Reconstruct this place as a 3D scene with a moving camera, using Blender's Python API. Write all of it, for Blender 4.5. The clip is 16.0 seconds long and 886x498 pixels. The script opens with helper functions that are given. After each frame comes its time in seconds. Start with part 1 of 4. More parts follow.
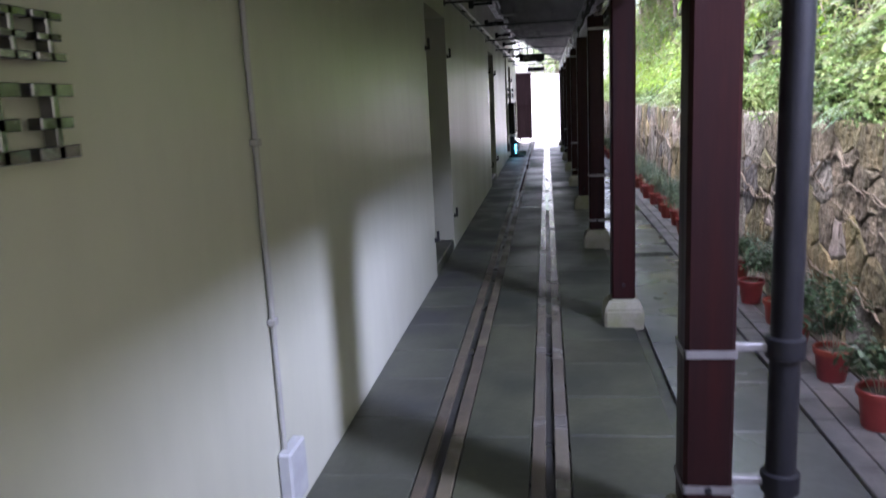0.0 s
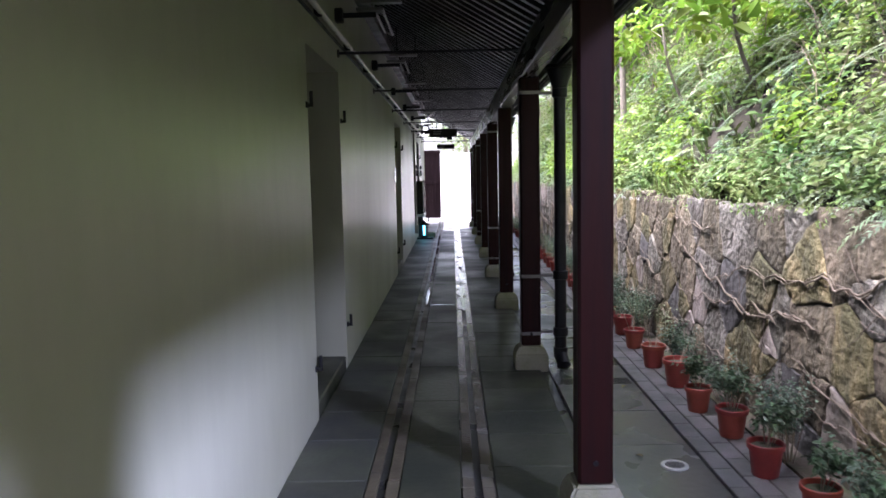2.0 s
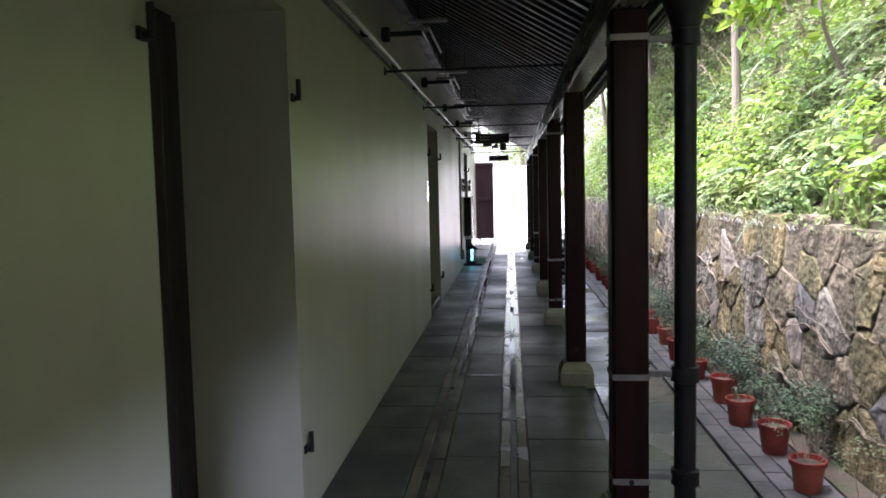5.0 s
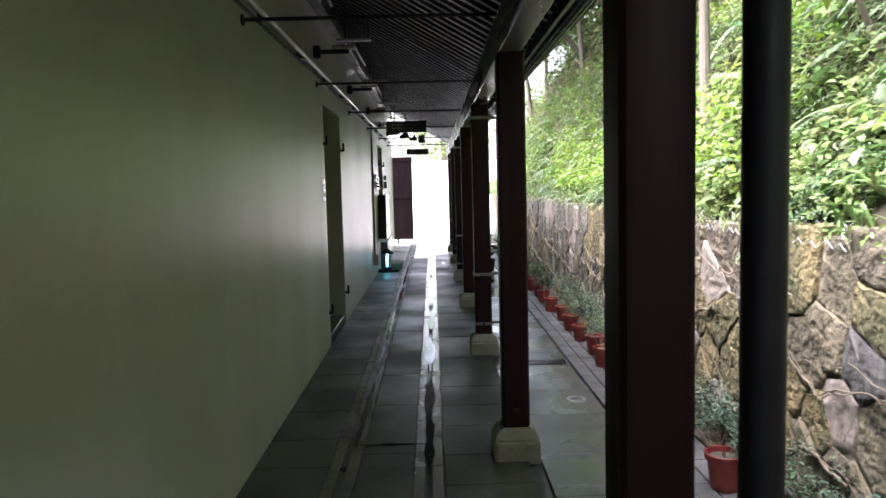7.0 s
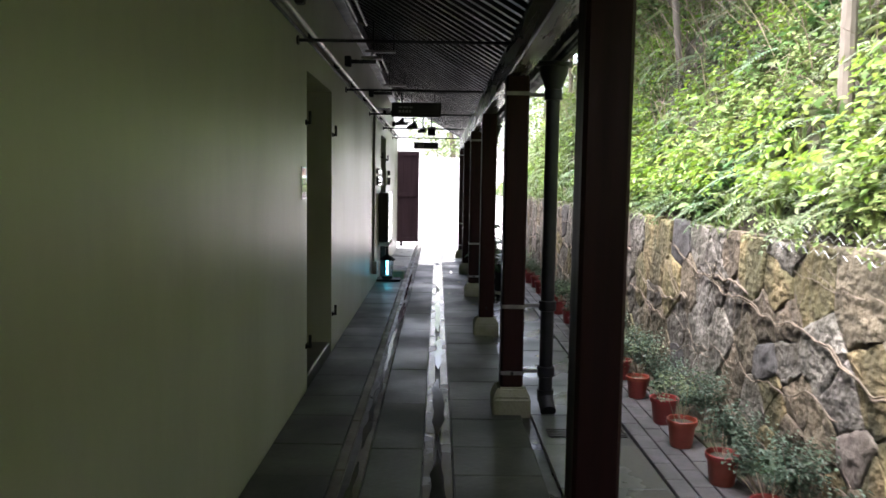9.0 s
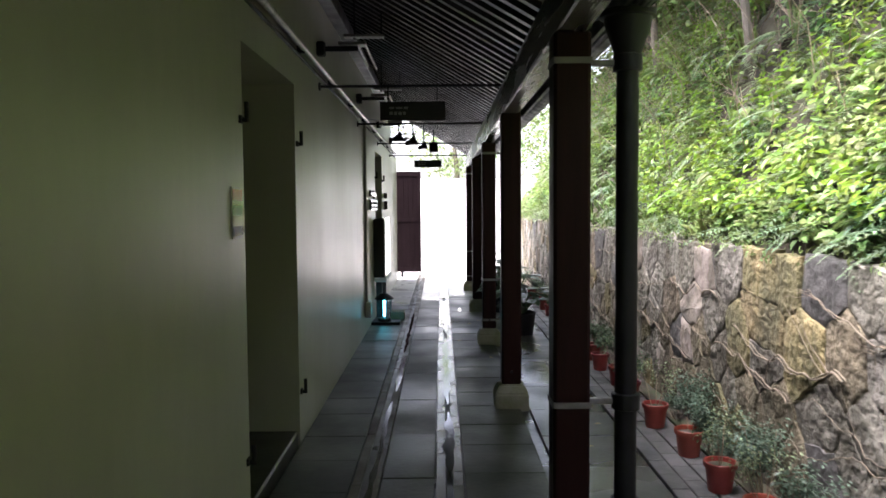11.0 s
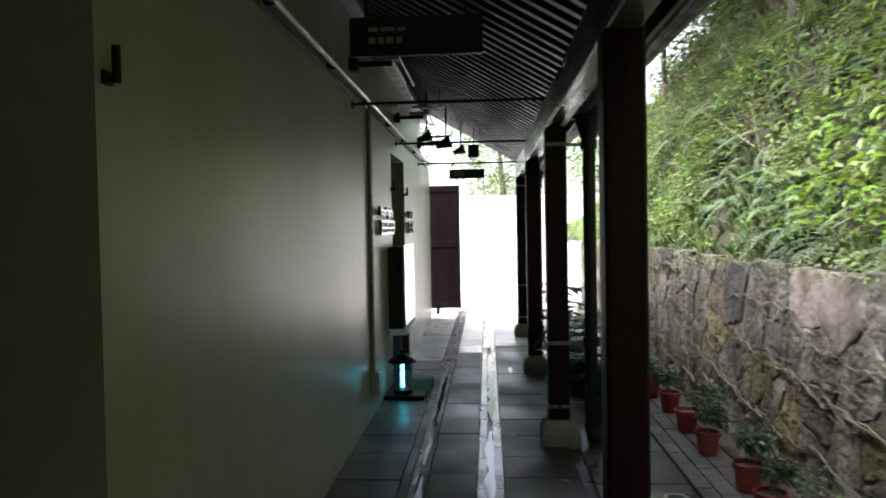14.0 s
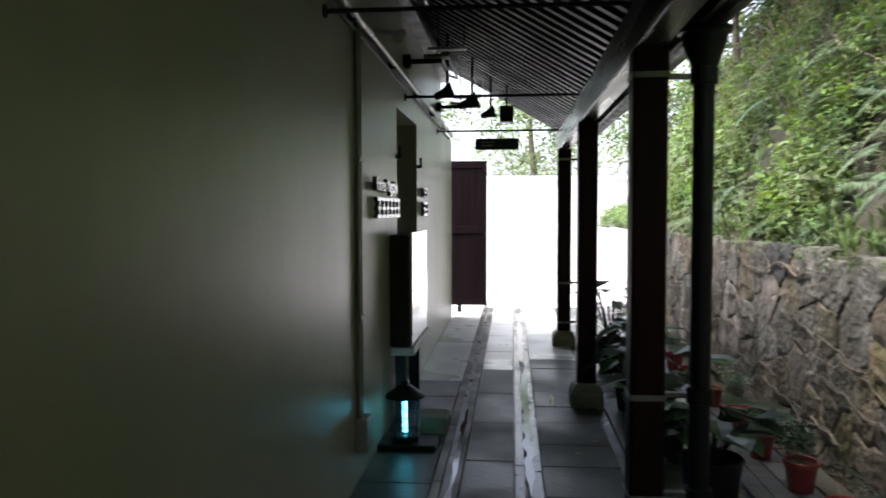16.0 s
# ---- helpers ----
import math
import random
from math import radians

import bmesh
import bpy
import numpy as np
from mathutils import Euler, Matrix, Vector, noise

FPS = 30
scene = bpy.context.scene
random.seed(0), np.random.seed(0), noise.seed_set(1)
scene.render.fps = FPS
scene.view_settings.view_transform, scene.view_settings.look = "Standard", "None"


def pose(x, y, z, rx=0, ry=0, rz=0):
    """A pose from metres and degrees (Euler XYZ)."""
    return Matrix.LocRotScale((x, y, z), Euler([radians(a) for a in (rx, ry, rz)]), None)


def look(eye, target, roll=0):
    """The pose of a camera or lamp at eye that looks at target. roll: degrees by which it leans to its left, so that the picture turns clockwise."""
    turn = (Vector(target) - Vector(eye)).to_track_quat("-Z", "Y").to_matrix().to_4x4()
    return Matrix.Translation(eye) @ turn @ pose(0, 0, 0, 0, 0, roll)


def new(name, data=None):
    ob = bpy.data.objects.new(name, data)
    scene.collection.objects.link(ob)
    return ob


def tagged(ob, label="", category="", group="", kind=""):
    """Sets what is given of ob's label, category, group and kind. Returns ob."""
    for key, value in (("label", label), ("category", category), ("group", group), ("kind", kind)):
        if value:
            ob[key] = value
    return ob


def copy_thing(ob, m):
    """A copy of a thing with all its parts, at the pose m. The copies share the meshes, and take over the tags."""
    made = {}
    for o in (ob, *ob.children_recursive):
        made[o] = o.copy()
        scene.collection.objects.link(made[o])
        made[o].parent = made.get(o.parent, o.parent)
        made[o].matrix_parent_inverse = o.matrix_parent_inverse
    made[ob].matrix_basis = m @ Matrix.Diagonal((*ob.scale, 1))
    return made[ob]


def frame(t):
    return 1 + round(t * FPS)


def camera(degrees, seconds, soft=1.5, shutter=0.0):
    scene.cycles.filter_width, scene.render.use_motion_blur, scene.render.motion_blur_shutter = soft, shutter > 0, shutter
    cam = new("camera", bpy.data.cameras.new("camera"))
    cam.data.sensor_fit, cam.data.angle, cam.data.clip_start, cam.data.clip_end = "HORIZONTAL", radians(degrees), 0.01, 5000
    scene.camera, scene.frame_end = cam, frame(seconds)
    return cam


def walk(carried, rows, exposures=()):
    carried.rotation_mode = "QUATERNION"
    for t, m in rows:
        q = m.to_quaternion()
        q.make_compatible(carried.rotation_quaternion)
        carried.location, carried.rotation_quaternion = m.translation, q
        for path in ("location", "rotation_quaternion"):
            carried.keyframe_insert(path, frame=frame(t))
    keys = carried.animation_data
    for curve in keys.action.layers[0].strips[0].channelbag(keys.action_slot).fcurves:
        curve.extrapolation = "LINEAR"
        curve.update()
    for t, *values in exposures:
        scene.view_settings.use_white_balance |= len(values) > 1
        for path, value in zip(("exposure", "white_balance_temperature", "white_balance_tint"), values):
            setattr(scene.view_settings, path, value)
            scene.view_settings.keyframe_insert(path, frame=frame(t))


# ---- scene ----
cam = camera(61.06, 16.0, soft=1.6, shutter=0.4)
METRES, EYE, TILT, LEAN, TURN = 14.0, 1.42, 0.0, 0.0, 8.6
ROWS = [
    (0.0, -0.0034, -0.0053, 0.0024, -0.93, -11.18, 2.78),
    (0.5, -0.0046, 0.0262, 0.0026, -2.49, -8.02, 0.7),
    (1.0, 0.0035, 0.0565, 0.0009, -6.69, -8.68, 0.07),
    (1.5, 0.0077, 0.0841, 0.0015, -8.99, -6.45, 0.79),
    (2.0, 0.0071, 0.1164, 0.0024, -7.9, -5.67, 1.14),
    (2.5, 0.0109, 0.141, 0.0006, -8.48, -5.92, 1.44),
    (3.0, 0.0172, 0.1704, 0.0018, -6.34, -3.89, 2.21),
    (3.5, 0.0237, 0.2018, 0.0024, -5.98, -3.24, 1.74),
    (6.0, 0.05, 0.3476, 0.0022, -2.37, -5.05, 1.32),
    (6.5, 0.0531, 0.3754, 0.0035, -8.4, -3.2, 0.67),
    (7.0, 0.062, 0.4068, 0.0033, -9.39, -4.86, 1.39),
    (7.5, 0.0646, 0.4356, 0.0018, -8.09, -5.03, 1.5),
    (8.0, 0.0647, 0.4658, 0.0039, -12.35, -3.02, -0.64),
    (8.5, 0.0707, 0.4969, 0.0053, -12.39, -3.46, -0.57),
    (9.0, 0.0748, 0.5282, 0.003, -9.0, -4.95, -0.87),
    (9.5, 0.0778, 0.558, 0.0037, -9.7, -2.99, -0.09),
    (10.0, 0.0849, 0.5911, 0.0045, -8.84, -3.05, 1.11),
    (12.5, 0.1052, 0.7572, 0.0025, -8.57, -3.48, -0.85),
    (13.0, 0.1116, 0.793, 0.0023, -7.45, -3.13, 1.06),
    (13.5, 0.1184, 0.8264, 0.0035, -7.81, -3.93, 0.84),
    (14.0, 0.1266, 0.8596, 0.0046, -5.25, -1.63, 1.06),
    (14.5, 0.1296, 0.8905, 0.002, -1.88, -3.25, 0.31),
    (15.0, 0.1334, 0.9225, 0.0025, -6.13, -2.4, -0.68),
    (15.5, 0.1395, 0.9577, 0.0038, -6.42, -2.63, -0.04),
    (16.0, 0.1402, 0.9961, 0.0037, -3.36, -2.87, 0.15),
]
walk(cam, [(t, pose(0, 0, EYE, TILT, LEAN, TURN) @ pose(METRES * x, METRES * y, METRES * z, 90 + pitch, roll, yaw)) for t, x, y, z, yaw, pitch, roll in ROWS],
     [(0.0, 2.90, 5850, 29), (3.5, 2.88, 5950, 29), (6.0, 3.20, 6100, 23), (7.0, 3.18, 6150, 22), (8.0, 3.00, 6250, 21), (10.0, 2.93, 6300, 21), (12.5, 2.84, 6350, 19), (14.0, 2.50, 6350, 15), (16.0, 2.10, 6200, 16)])

# ---- light: overcast sky, with its brightest part high over the roofs ----
SUN = Vector((-0.46, -0.12, 0.88)).normalized()
world = bpy.data.worlds.new("sky")
scene.world = world
world.use_nodes = True
wn = world.node_tree.nodes
sky = wn.new("ShaderNodeTexSky")
sky.sky_type = "NISHITA"
sky.sun_disc = False
sky.sun_elevation = math.asin(SUN.z)
sky.sun_rotation = math.atan2(SUN.x, SUN.y)
sky.air_density, sky.dust_density, sky.ozone_density = 1.0, 4.0, 1.0
cloud = wn.new("ShaderNodeHueSaturation")
cloud.inputs["Saturation"].default_value = 0.5
world.node_tree.links.new(sky.outputs[0], cloud.inputs["Color"])
world.node_tree.links.new(cloud.outputs[0], wn["Background"].inputs[0])
wn["Background"].inputs[1].default_value = 0.15
sun_data = bpy.data.lights.new("sun", "SUN")
sun_data.energy, sun_data.angle, sun_data.color = 2.8, radians(40), (1.0, 0.98, 0.95)
sun_lamp = new("sun", sun_data)
sun_lamp.matrix_world = look(SUN * 30, (0, 0, 0))

# added lamp standing in for sky light; its wall and opening are unseen
stand_in_data = bpy.data.lights.new("sky_stand_in", "AREA")
stand_in_data.shape, stand_in_data.size, stand_in_data.size_y = "RECTANGLE", 0.46, 0.76
stand_in_data.energy, stand_in_data.color, stand_in_data.spread = 16.5, (0.68, 0.75, 1.0), radians(45)
stand_in_lamp = new("sky_stand_in", stand_in_data)
stand_in_lamp.matrix_world = look((3.93, -0.20, 4.95), (-0.978, 3.7, 0.5))

# ---- materials ----


def material(name, colour, rough=0.6, vary=0.25, scale=2.5, grain=40.0, bump=0.15, metal=0.0, piece=0.0, stretch=(1, 1, 1), second=None,
             rough_vary=0.1, spec=0.5, through_light=0.0, emit=0.0, island=0.0, coat=0.0, relief=0.01, wash=None, spot=(0.45, 0.7), gloss_span=(0.35, 0.65)):
    """A painted or natural surface: large blotches towards a second colour, fine grain, relief, and a shade for each piece."""
    m = bpy.data.materials.new(name)
    m.use_nodes = True
    nt = m.node_tree
    n, link = nt.nodes, nt.links.new
    bsdf = n["Principled BSDF"]
    pos = n.new("ShaderNodeNewGeometry")
    mapping = n.new("ShaderNodeMapping")
    mapping.inputs["Scale"].default_value = stretch
    link(pos.outputs["Position"], mapping.inputs["Vector"])
    big, fine = n.new("ShaderNodeTexNoise"), n.new("ShaderNodeTexNoise")
    for tex, s, d in ((big, scale, 5), (fine, grain, 6)):
        tex.inputs["Scale"].default_value, tex.inputs["Detail"].default_value = s, d
        link(mapping.outputs[0], tex.inputs["Vector"])
    ramp = n.new("ShaderNodeMapRange")
    ramp.inputs["From Min"].default_value, ramp.inputs["From Max"].default_value = spot
    link(big.outputs[0], ramp.inputs["Value"])
    mix = n.new("ShaderNodeMix")
    mix.data_type = "RGBA"
    dark = second or tuple(c * (1 - vary) for c in colour)
    mix.inputs["A"].default_value, mix.inputs["B"].default_value = (*colour, 1), (*dark, 1)
    link(ramp.outputs[0], mix.inputs["Factor"])
    hsv = n.new("ShaderNodeHueSaturation")
    tone = mix.outputs["Result"]
    if wash:
        stain, amount, over = n.new("ShaderNodeTexNoise"), n.new("ShaderNodeMapRange"), n.new("ShaderNodeMix")
        stain.inputs["Scale"].default_value, stain.inputs["Detail"].default_value = 3.4, 8
        streak = n.new("ShaderNodeMapping")
        streak.inputs["Scale"].default_value = (1, 1.4, 0.45)
        link(pos.outputs["Position"], streak.inputs["Vector"]), link(streak.outputs[0], stain.inputs["Vector"]), link(stain.outputs[0], amount.inputs["Value"])
        amount.inputs["From Min"].default_value, amount.inputs["From Max"].default_value, amount.inputs["To Max"].default_value = 0.40, 0.62, 0.88
        over.data_type = "RGBA"
        over.inputs["B"].default_value = (*wash, 1)
        link(amount.outputs[0], over.inputs["Factor"]), link(tone, over.inputs["A"])
        tone = over.outputs["Result"]
    link(tone, hsv.inputs["Color"])
    value = n.new("ShaderNodeMath")
    value.operation = "MULTIPLY_ADD"
    link(fine.outputs[0], value.inputs[0])
    value.inputs[1].default_value, value.inputs[2].default_value = vary * 1.2, 1 - vary * 0.6
    last = value.outputs[0]
    if piece or island:
        info = n.new("ShaderNodeObjectInfo") if piece else n.new("ShaderNodeNewGeometry")
        shade = n.new("ShaderNodeMapRange")
        amount = piece or island
        shade.inputs["To Min"].default_value, shade.inputs["To Max"].default_value = 1 - amount, 1 + amount
        link(info.outputs["Random" if piece else "Random Per Island"], shade.inputs["Value"])
        times = n.new("ShaderNodeMath")
        times.operation = "MULTIPLY"
        link(last, times.inputs[0]), link(shade.outputs[0], times.inputs[1])
        last = times.outputs[0]
        hue = n.new("ShaderNodeMapRange")
        hue.inputs["To Min"].default_value, hue.inputs["To Max"].default_value = 0.5 - amount * 0.06, 0.5 + amount * 0.06
        link(info.outputs["Random" if piece else "Random Per Island"], hue.inputs["Value"])
        link(hue.outputs[0], hsv.inputs["Hue"])
    link(last, hsv.inputs["Value"])
    link(hsv.outputs[0], bsdf.inputs["Base Color"])
    rr = n.new("ShaderNodeMapRange")
    rr.inputs["From Min"].default_value, rr.inputs["From Max"].default_value = gloss_span
    rr.inputs["To Min"].default_value, rr.inputs["To Max"].default_value = max(0.03, rough - rough_vary), min(1, rough + rough_vary)
    link(big.outputs[0], rr.inputs["Value"]), link(rr.outputs[0], bsdf.inputs["Roughness"])
    bsdf.inputs["Metallic"].default_value, bsdf.inputs["Specular IOR Level"].default_value = metal, spec
    bsdf.inputs["Coat Weight"].default_value = coat
    if bump:
        b = n.new("ShaderNodeBump")
        b.inputs["Strength"].default_value, b.inputs["Distance"].default_value = bump, relief
        link(fine.outputs[0], b.inputs["Height"]), link(b.outputs[0], bsdf.inputs["Normal"])
    if through_light:
        tr, add = n.new("ShaderNodeBsdfTranslucent"), n.new("ShaderNodeMixShader")
        link(hsv.outputs[0], tr.inputs["Color"])
        add.inputs[0].default_value = through_light
        link(bsdf.outputs[0], add.inputs[1]), link(tr.outputs[0], add.inputs[2])
        link(add.outputs[0], n["Material Output"].inputs["Surface"])
    if emit:
        link(hsv.outputs[0], bsdf.inputs["Emission Color"])
        bsdf.inputs["Emission Strength"].default_value = emit
    return m


PLASTER = material("plaster", (0.39, 0.395, 0.31), 0.34, 0.12, 1.1, 9, 0.16, second=(0.315, 0.32, 0.235), spec=0.55, rough_vary=0.08, relief=0.012, spot=(0.2, 0.85), stretch=(1, 1, 0.35), gloss_span=(0.2, 0.8))
SLATE = material("slate_slab", (0.048, 0.050, 0.030), 0.48, 0.5, 1.3, 30, 0.25, piece=0.10, second=(0.024, 0.027, 0.019), rough_vary=0.14, spot=(0.38, 0.66), spec=0.24)
SLATE_DARK = material("stained_slab", (0.038, 0.040, 0.028), 0.50, 0.5, 1.7, 30, 0.22, piece=0.2, second=(0.028, 0.030, 0.028), rough_vary=0.14)
# slate made pale: daylight past the roof end is put into the colour
DAYLIT_SLAB = material("daylit_slab", (0.50, 0.50, 0.49), 0.32, 0.2, 1.7, 30, 0.2, piece=0.08, second=(0.40, 0.40, 0.39))
WET_STRIP = material("wet_channel_stone", (0.095, 0.084, 0.06), 0.22, 0.4, 3, 35, 0.2, piece=0.15, rough_vary=0.09, second=(0.10, 0.095, 0.08))
SLATE_COURT_WET = material("wet_court_slab", (0.060, 0.064, 0.054), 0.30, 0.35, 1.1, 30, 0.15, piece=0.12, second=(0.035, 0.04, 0.032), rough_vary=0.2)
SLATE_COURT = material("court_slab", (0.115, 0.12, 0.112), 0.32, 0.3, 1.3, 30, 0.15, piece=0.12, second=(0.055, 0.06, 0.055), rough_vary=0.2)
STRIP = material("channel_stone", (0.075, 0.062, 0.040), 0.5, 0.4, 3, 35, 0.3, piece=0.2, rough_vary=0.16, second=(0.045, 0.040, 0.028), spec=0.35)
JOINT = material("wet_joint", (0.025, 0.025, 0.022), 0.35, 0.3, 4, 30, 0.2)
PAVER = material("brick_paver", (0.14, 0.136, 0.136), 0.5, 0.35, 5, 60, 0.25, piece=0.18, second=(0.09, 0.09, 0.09))
CONCRETE = material("pale_concrete", (0.50, 0.49, 0.46), 0.7, 0.2, 0.8, 30, 0.15)
SOIL = material("soil", (0.07, 0.055, 0.04), 0.9, 0.4, 6, 40, 0.6, second=(0.05, 0.07, 0.03))
LACQUER = material("red_lacquer", (0.018, 0.0048, 0.0045), 0.46, 0.4, 5, 45, 0.04, stretch=(3, 3, 0.25), second=(0.011, 0.004, 0.004), rough_vary=0.08, spec=0.13)
BEAM = material("painted_beam", (0.085, 0.074, 0.07), 0.28, 0.3, 3, 40, 0.12, stretch=(3, 0.3, 3), rough_vary=0.08)
RAFTER = material("dark_timber", (0.012, 0.0095, 0.0095), 0.42, 0.4, 4, 40, 0.15, island=0.3)
BOARDS = material("roof_boards", (0.012, 0.0095, 0.011), 0.8, 0.3, 3, 40, 0.2)
PLINTH = material("plinth_stone", (0.19, 0.18, 0.125), 0.75, 0.3, 7, 60, 0.35, second=(0.14, 0.145, 0.07))
IRON = material("black_iron", (0.010, 0.010, 0.012), 0.5, 0.3, 8, 60, 0.1, spec=0.3)
BAND = material("steel_band", (0.22, 0.21, 0.20), 0.45, 0.3, 9, 70, 0.1, metal=0.5)
PIPE = material("grey_conduit", (0.42, 0.42, 0.38), 0.35, 0.15, 5, 60, 0.05)
PAINTED_PIPE = material("wall_painted_conduit", (0.25, 0.25, 0.22), 0.4, 0.15, 5, 60, 0.05)
DOOR = material("dark_door", (0.020, 0.015, 0.014), 0.5, 0.3, 4, 40, 0.2, stretch=(3, 3, 0.3))
GATE = material("maroon_gate", (0.010, 0.004, 0.0055), 0.8, 0.3, 4, 40, 0.1, spec=0.12, stretch=(3, 3, 0.3))
STONE = material("wall_stone", (0.20, 0.165, 0.112), 0.88, 0.6, 5, 24, 1.0, piece=0.16, second=(0.095, 0.08, 0.052), spot=(0.40, 0.60), relief=0.04, wash=(0.058, 0.051, 0.031))
STONE_YELLOW = material("ochre_wall_stone", (0.225, 0.175, 0.085), 0.88, 0.6, 5, 24, 1.0, piece=0.14, second=(0.12, 0.105, 0.048), spot=(0.40, 0.60), relief=0.04, wash=(0.066, 0.064, 0.030))
STONE_GREY = material("grey_wall_stone", (0.225, 0.212, 0.18), 0.88, 0.6, 5, 24, 1.0, piece=0.18, second=(0.11, 0.104, 0.085), spot=(0.40, 0.60), relief=0.04, wash=(0.066, 0.060, 0.042))
STONE_DARK = material("slaty_wall_stone", (0.082, 0.080, 0.076), 0.85, 0.5, 9, 24, 0.8, piece=0.2, second=(0.048, 0.047, 0.044), relief=0.02)
STONE_PALE = material("pinkish_wall_stone", (0.30, 0.26, 0.23), 0.88, 0.4, 6, 26, 0.7, piece=0.12, second=(0.19, 0.165, 0.135), spot=(0.44, 0.66), relief=0.02, wash=(0.105, 0.092, 0.068))
MORTAR = material("dark_mortar", (0.105, 0.090, 0.060), 0.95, 0.5, 8, 45, 0.8, second=(0.03, 0.034, 0.02))
VINE = material("bare_vine", (0.16, 0.128, 0.092), 0.8, 0.5, 14, 90, 0.8, island=0.25)
TERRACOTTA = material("red_plastic_pot", (0.25, 0.036, 0.029), 0.45, 0.2, 9, 60, 0.05, piece=0.2)
LEAF = material("hill_leaf", (0.20, 0.265, 0.085), 0.5, 0.3, 1.4, 30, 0.0, island=0.6, through_light=0.35, second=(0.06, 0.115, 0.036), spec=0.35)
FERN = material("fern_leaf", (0.21, 0.26, 0.14), 0.5, 0.3, 1.4, 30, 0.0, island=0.5, through_light=0.35, second=(0.10, 0.18, 0.105), spec=0.4)
BRIGHT = material("young_leaf", (0.18, 0.29, 0.03), 0.45, 0.25, 1.5, 30, 0.0, island=0.35, through_light=0.45)
POT_LEAF = material("shrub_leaf", (0.055, 0.10, 0.045), 0.4, 0.3, 6, 40, 0.0, island=0.4, through_light=0.2)
SHRUB = material("feathery_leaf", (0.10, 0.155, 0.105), 0.5, 0.3, 5, 40, 0.0, island=0.4, through_light=0.25, second=(0.07, 0.11, 0.06))
TWIG = material("dry_twig", (0.30, 0.24, 0.175), 0.8, 0.4, 6, 60, 0.2, island=0.4)
BARK = material("bark", (0.15, 0.13, 0.10), 0.9, 0.4, 6, 50, 0.6, stretch=(1, 1, 0.3))
EARTH = material("hill_earth", (0.035, 0.028, 0.017), 0.95, 0.5, 2, 20, 0.6, second=(0.04, 0.045, 0.02))
WHITEWASH = material("whitewash", (0.80, 0.80, 0.78), 0.7, 0.08, 1, 30, 0.1)
SIGN_BLACK = material("sign_black", (0.016, 0.016, 0.018), 0.4, 0.2, 6, 60, 0.03)
SIGN_INK = material("sign_lettering", (0.30, 0.30, 0.30), 0.5, 0.1, 6, 60, 0.0)
LETTER = material("black_letter", (0.014, 0.014, 0.014), 0.10, 0.1, 9, 60, 0.0, rough_vary=0.03, spec=0.9, coat=1.0)
GLOSS_WHITE = material("gloss_white", (0.78, 0.79, 0.80), 0.08, 0.05, 6, 60, 0.0, rough_vary=0.02, coat=0.5)
WHITE_PAPER = material("white_board", (0.78, 0.79, 0.80), 0.5, 0.05, 6, 60, 0.0)
RED_INK = material("red_ink", (0.45, 0.10, 0.08), 0.12, 0.1, 9, 60, 0.0)
GREEN_INK = material("green_ink", (0.05, 0.20, 0.13), 0.12, 0.1, 9, 60, 0.0)
BLUE_INK = material("blue_ink", (0.05, 0.08, 0.22), 0.12, 0.1, 9, 60, 0.0)
WIRE = material("galvanised_wire", (0.70, 0.73, 0.75), 0.4, 0.1, 9, 60, 0.0, metal=0.6)
DRAIN = material("drain_ring", (0.62, 0.62, 0.60), 0.4, 0.2, 9, 60, 0.1)
TUBE = material("lamp_tube", (0.10, 0.75, 0.95), 0.4, 0.0, 9, 60, 0.0, emit=2.2)
PLASTIC_GREY = material("grey_plastic", (0.30, 0.31, 0.30), 0.5, 0.15, 9, 60, 0.05)
FALLEN = material("fallen_leaf", (0.30, 0.25, 0.12), 0.7, 0.3, 9, 60, 0.0, piece=0.4)

# ---- mesh helpers ----


def add_box(bm, x0, y0, z0, x1, y1, z1, bevel=0.0):
    r = bmesh.ops.create_cube(bm, size=1.0, matrix=Matrix.LocRotScale(((x0 + x1) / 2, (y0 + y1) / 2, (z0 + z1) / 2), None, (x1 - x0, y1 - y0, z1 - z0)))
    if bevel:
        edges = list({e for v in r["verts"] for e in v.link_edges})
        bmesh.ops.bevel(bm, geom=edges, offset=bevel, segments=1, affect="EDGES")
    return bm


def boxes(*rows, bevel=0.0):
    bm = bmesh.new()
    for r in rows:
        add_box(bm, *r, bevel=bevel)
    return bm


def add_tube(bm, a, b, r0, r1=None, seg=12):
    a, b = Vector(a), Vector(b)
    turn = (b - a).to_track_quat("Z", "Y").to_matrix().to_4x4()
    bmesh.ops.create_cone(bm, cap_ends=True, segments=seg, radius1=r0, radius2=r0 if r1 is None else r1, depth=(b - a).length,
                          matrix=Matrix.Translation((a + b) / 2) @ turn)
    return bm


def tube(a, b, r0, r1=None, seg=12):
    return add_tube(bmesh.new(), a, b, r0, r1, seg)


def add_lathe(bm, profile, seg=20, at=(0, 0, 0)):
    """Turn a profile of (radius, height) round the z axis."""
    rings = []
    for r, z in profile:
        rings.append([bm.verts.new((at[0] + r * math.cos(2 * math.pi * k / seg), at[1] + r * math.sin(2 * math.pi * k / seg), at[2] + z)) for k in range(seg)])
    for a, b in zip(rings, rings[1:]):
        for k in range(seg):
            bm.faces.new((a[k], a[(k + 1) % seg], b[(k + 1) % seg], b[k]))
    return bm


def smooth(mesh, angle=27):
    mesh.shade_smooth()
    mesh.set_sharp_from_angle(angle=radians(angle))


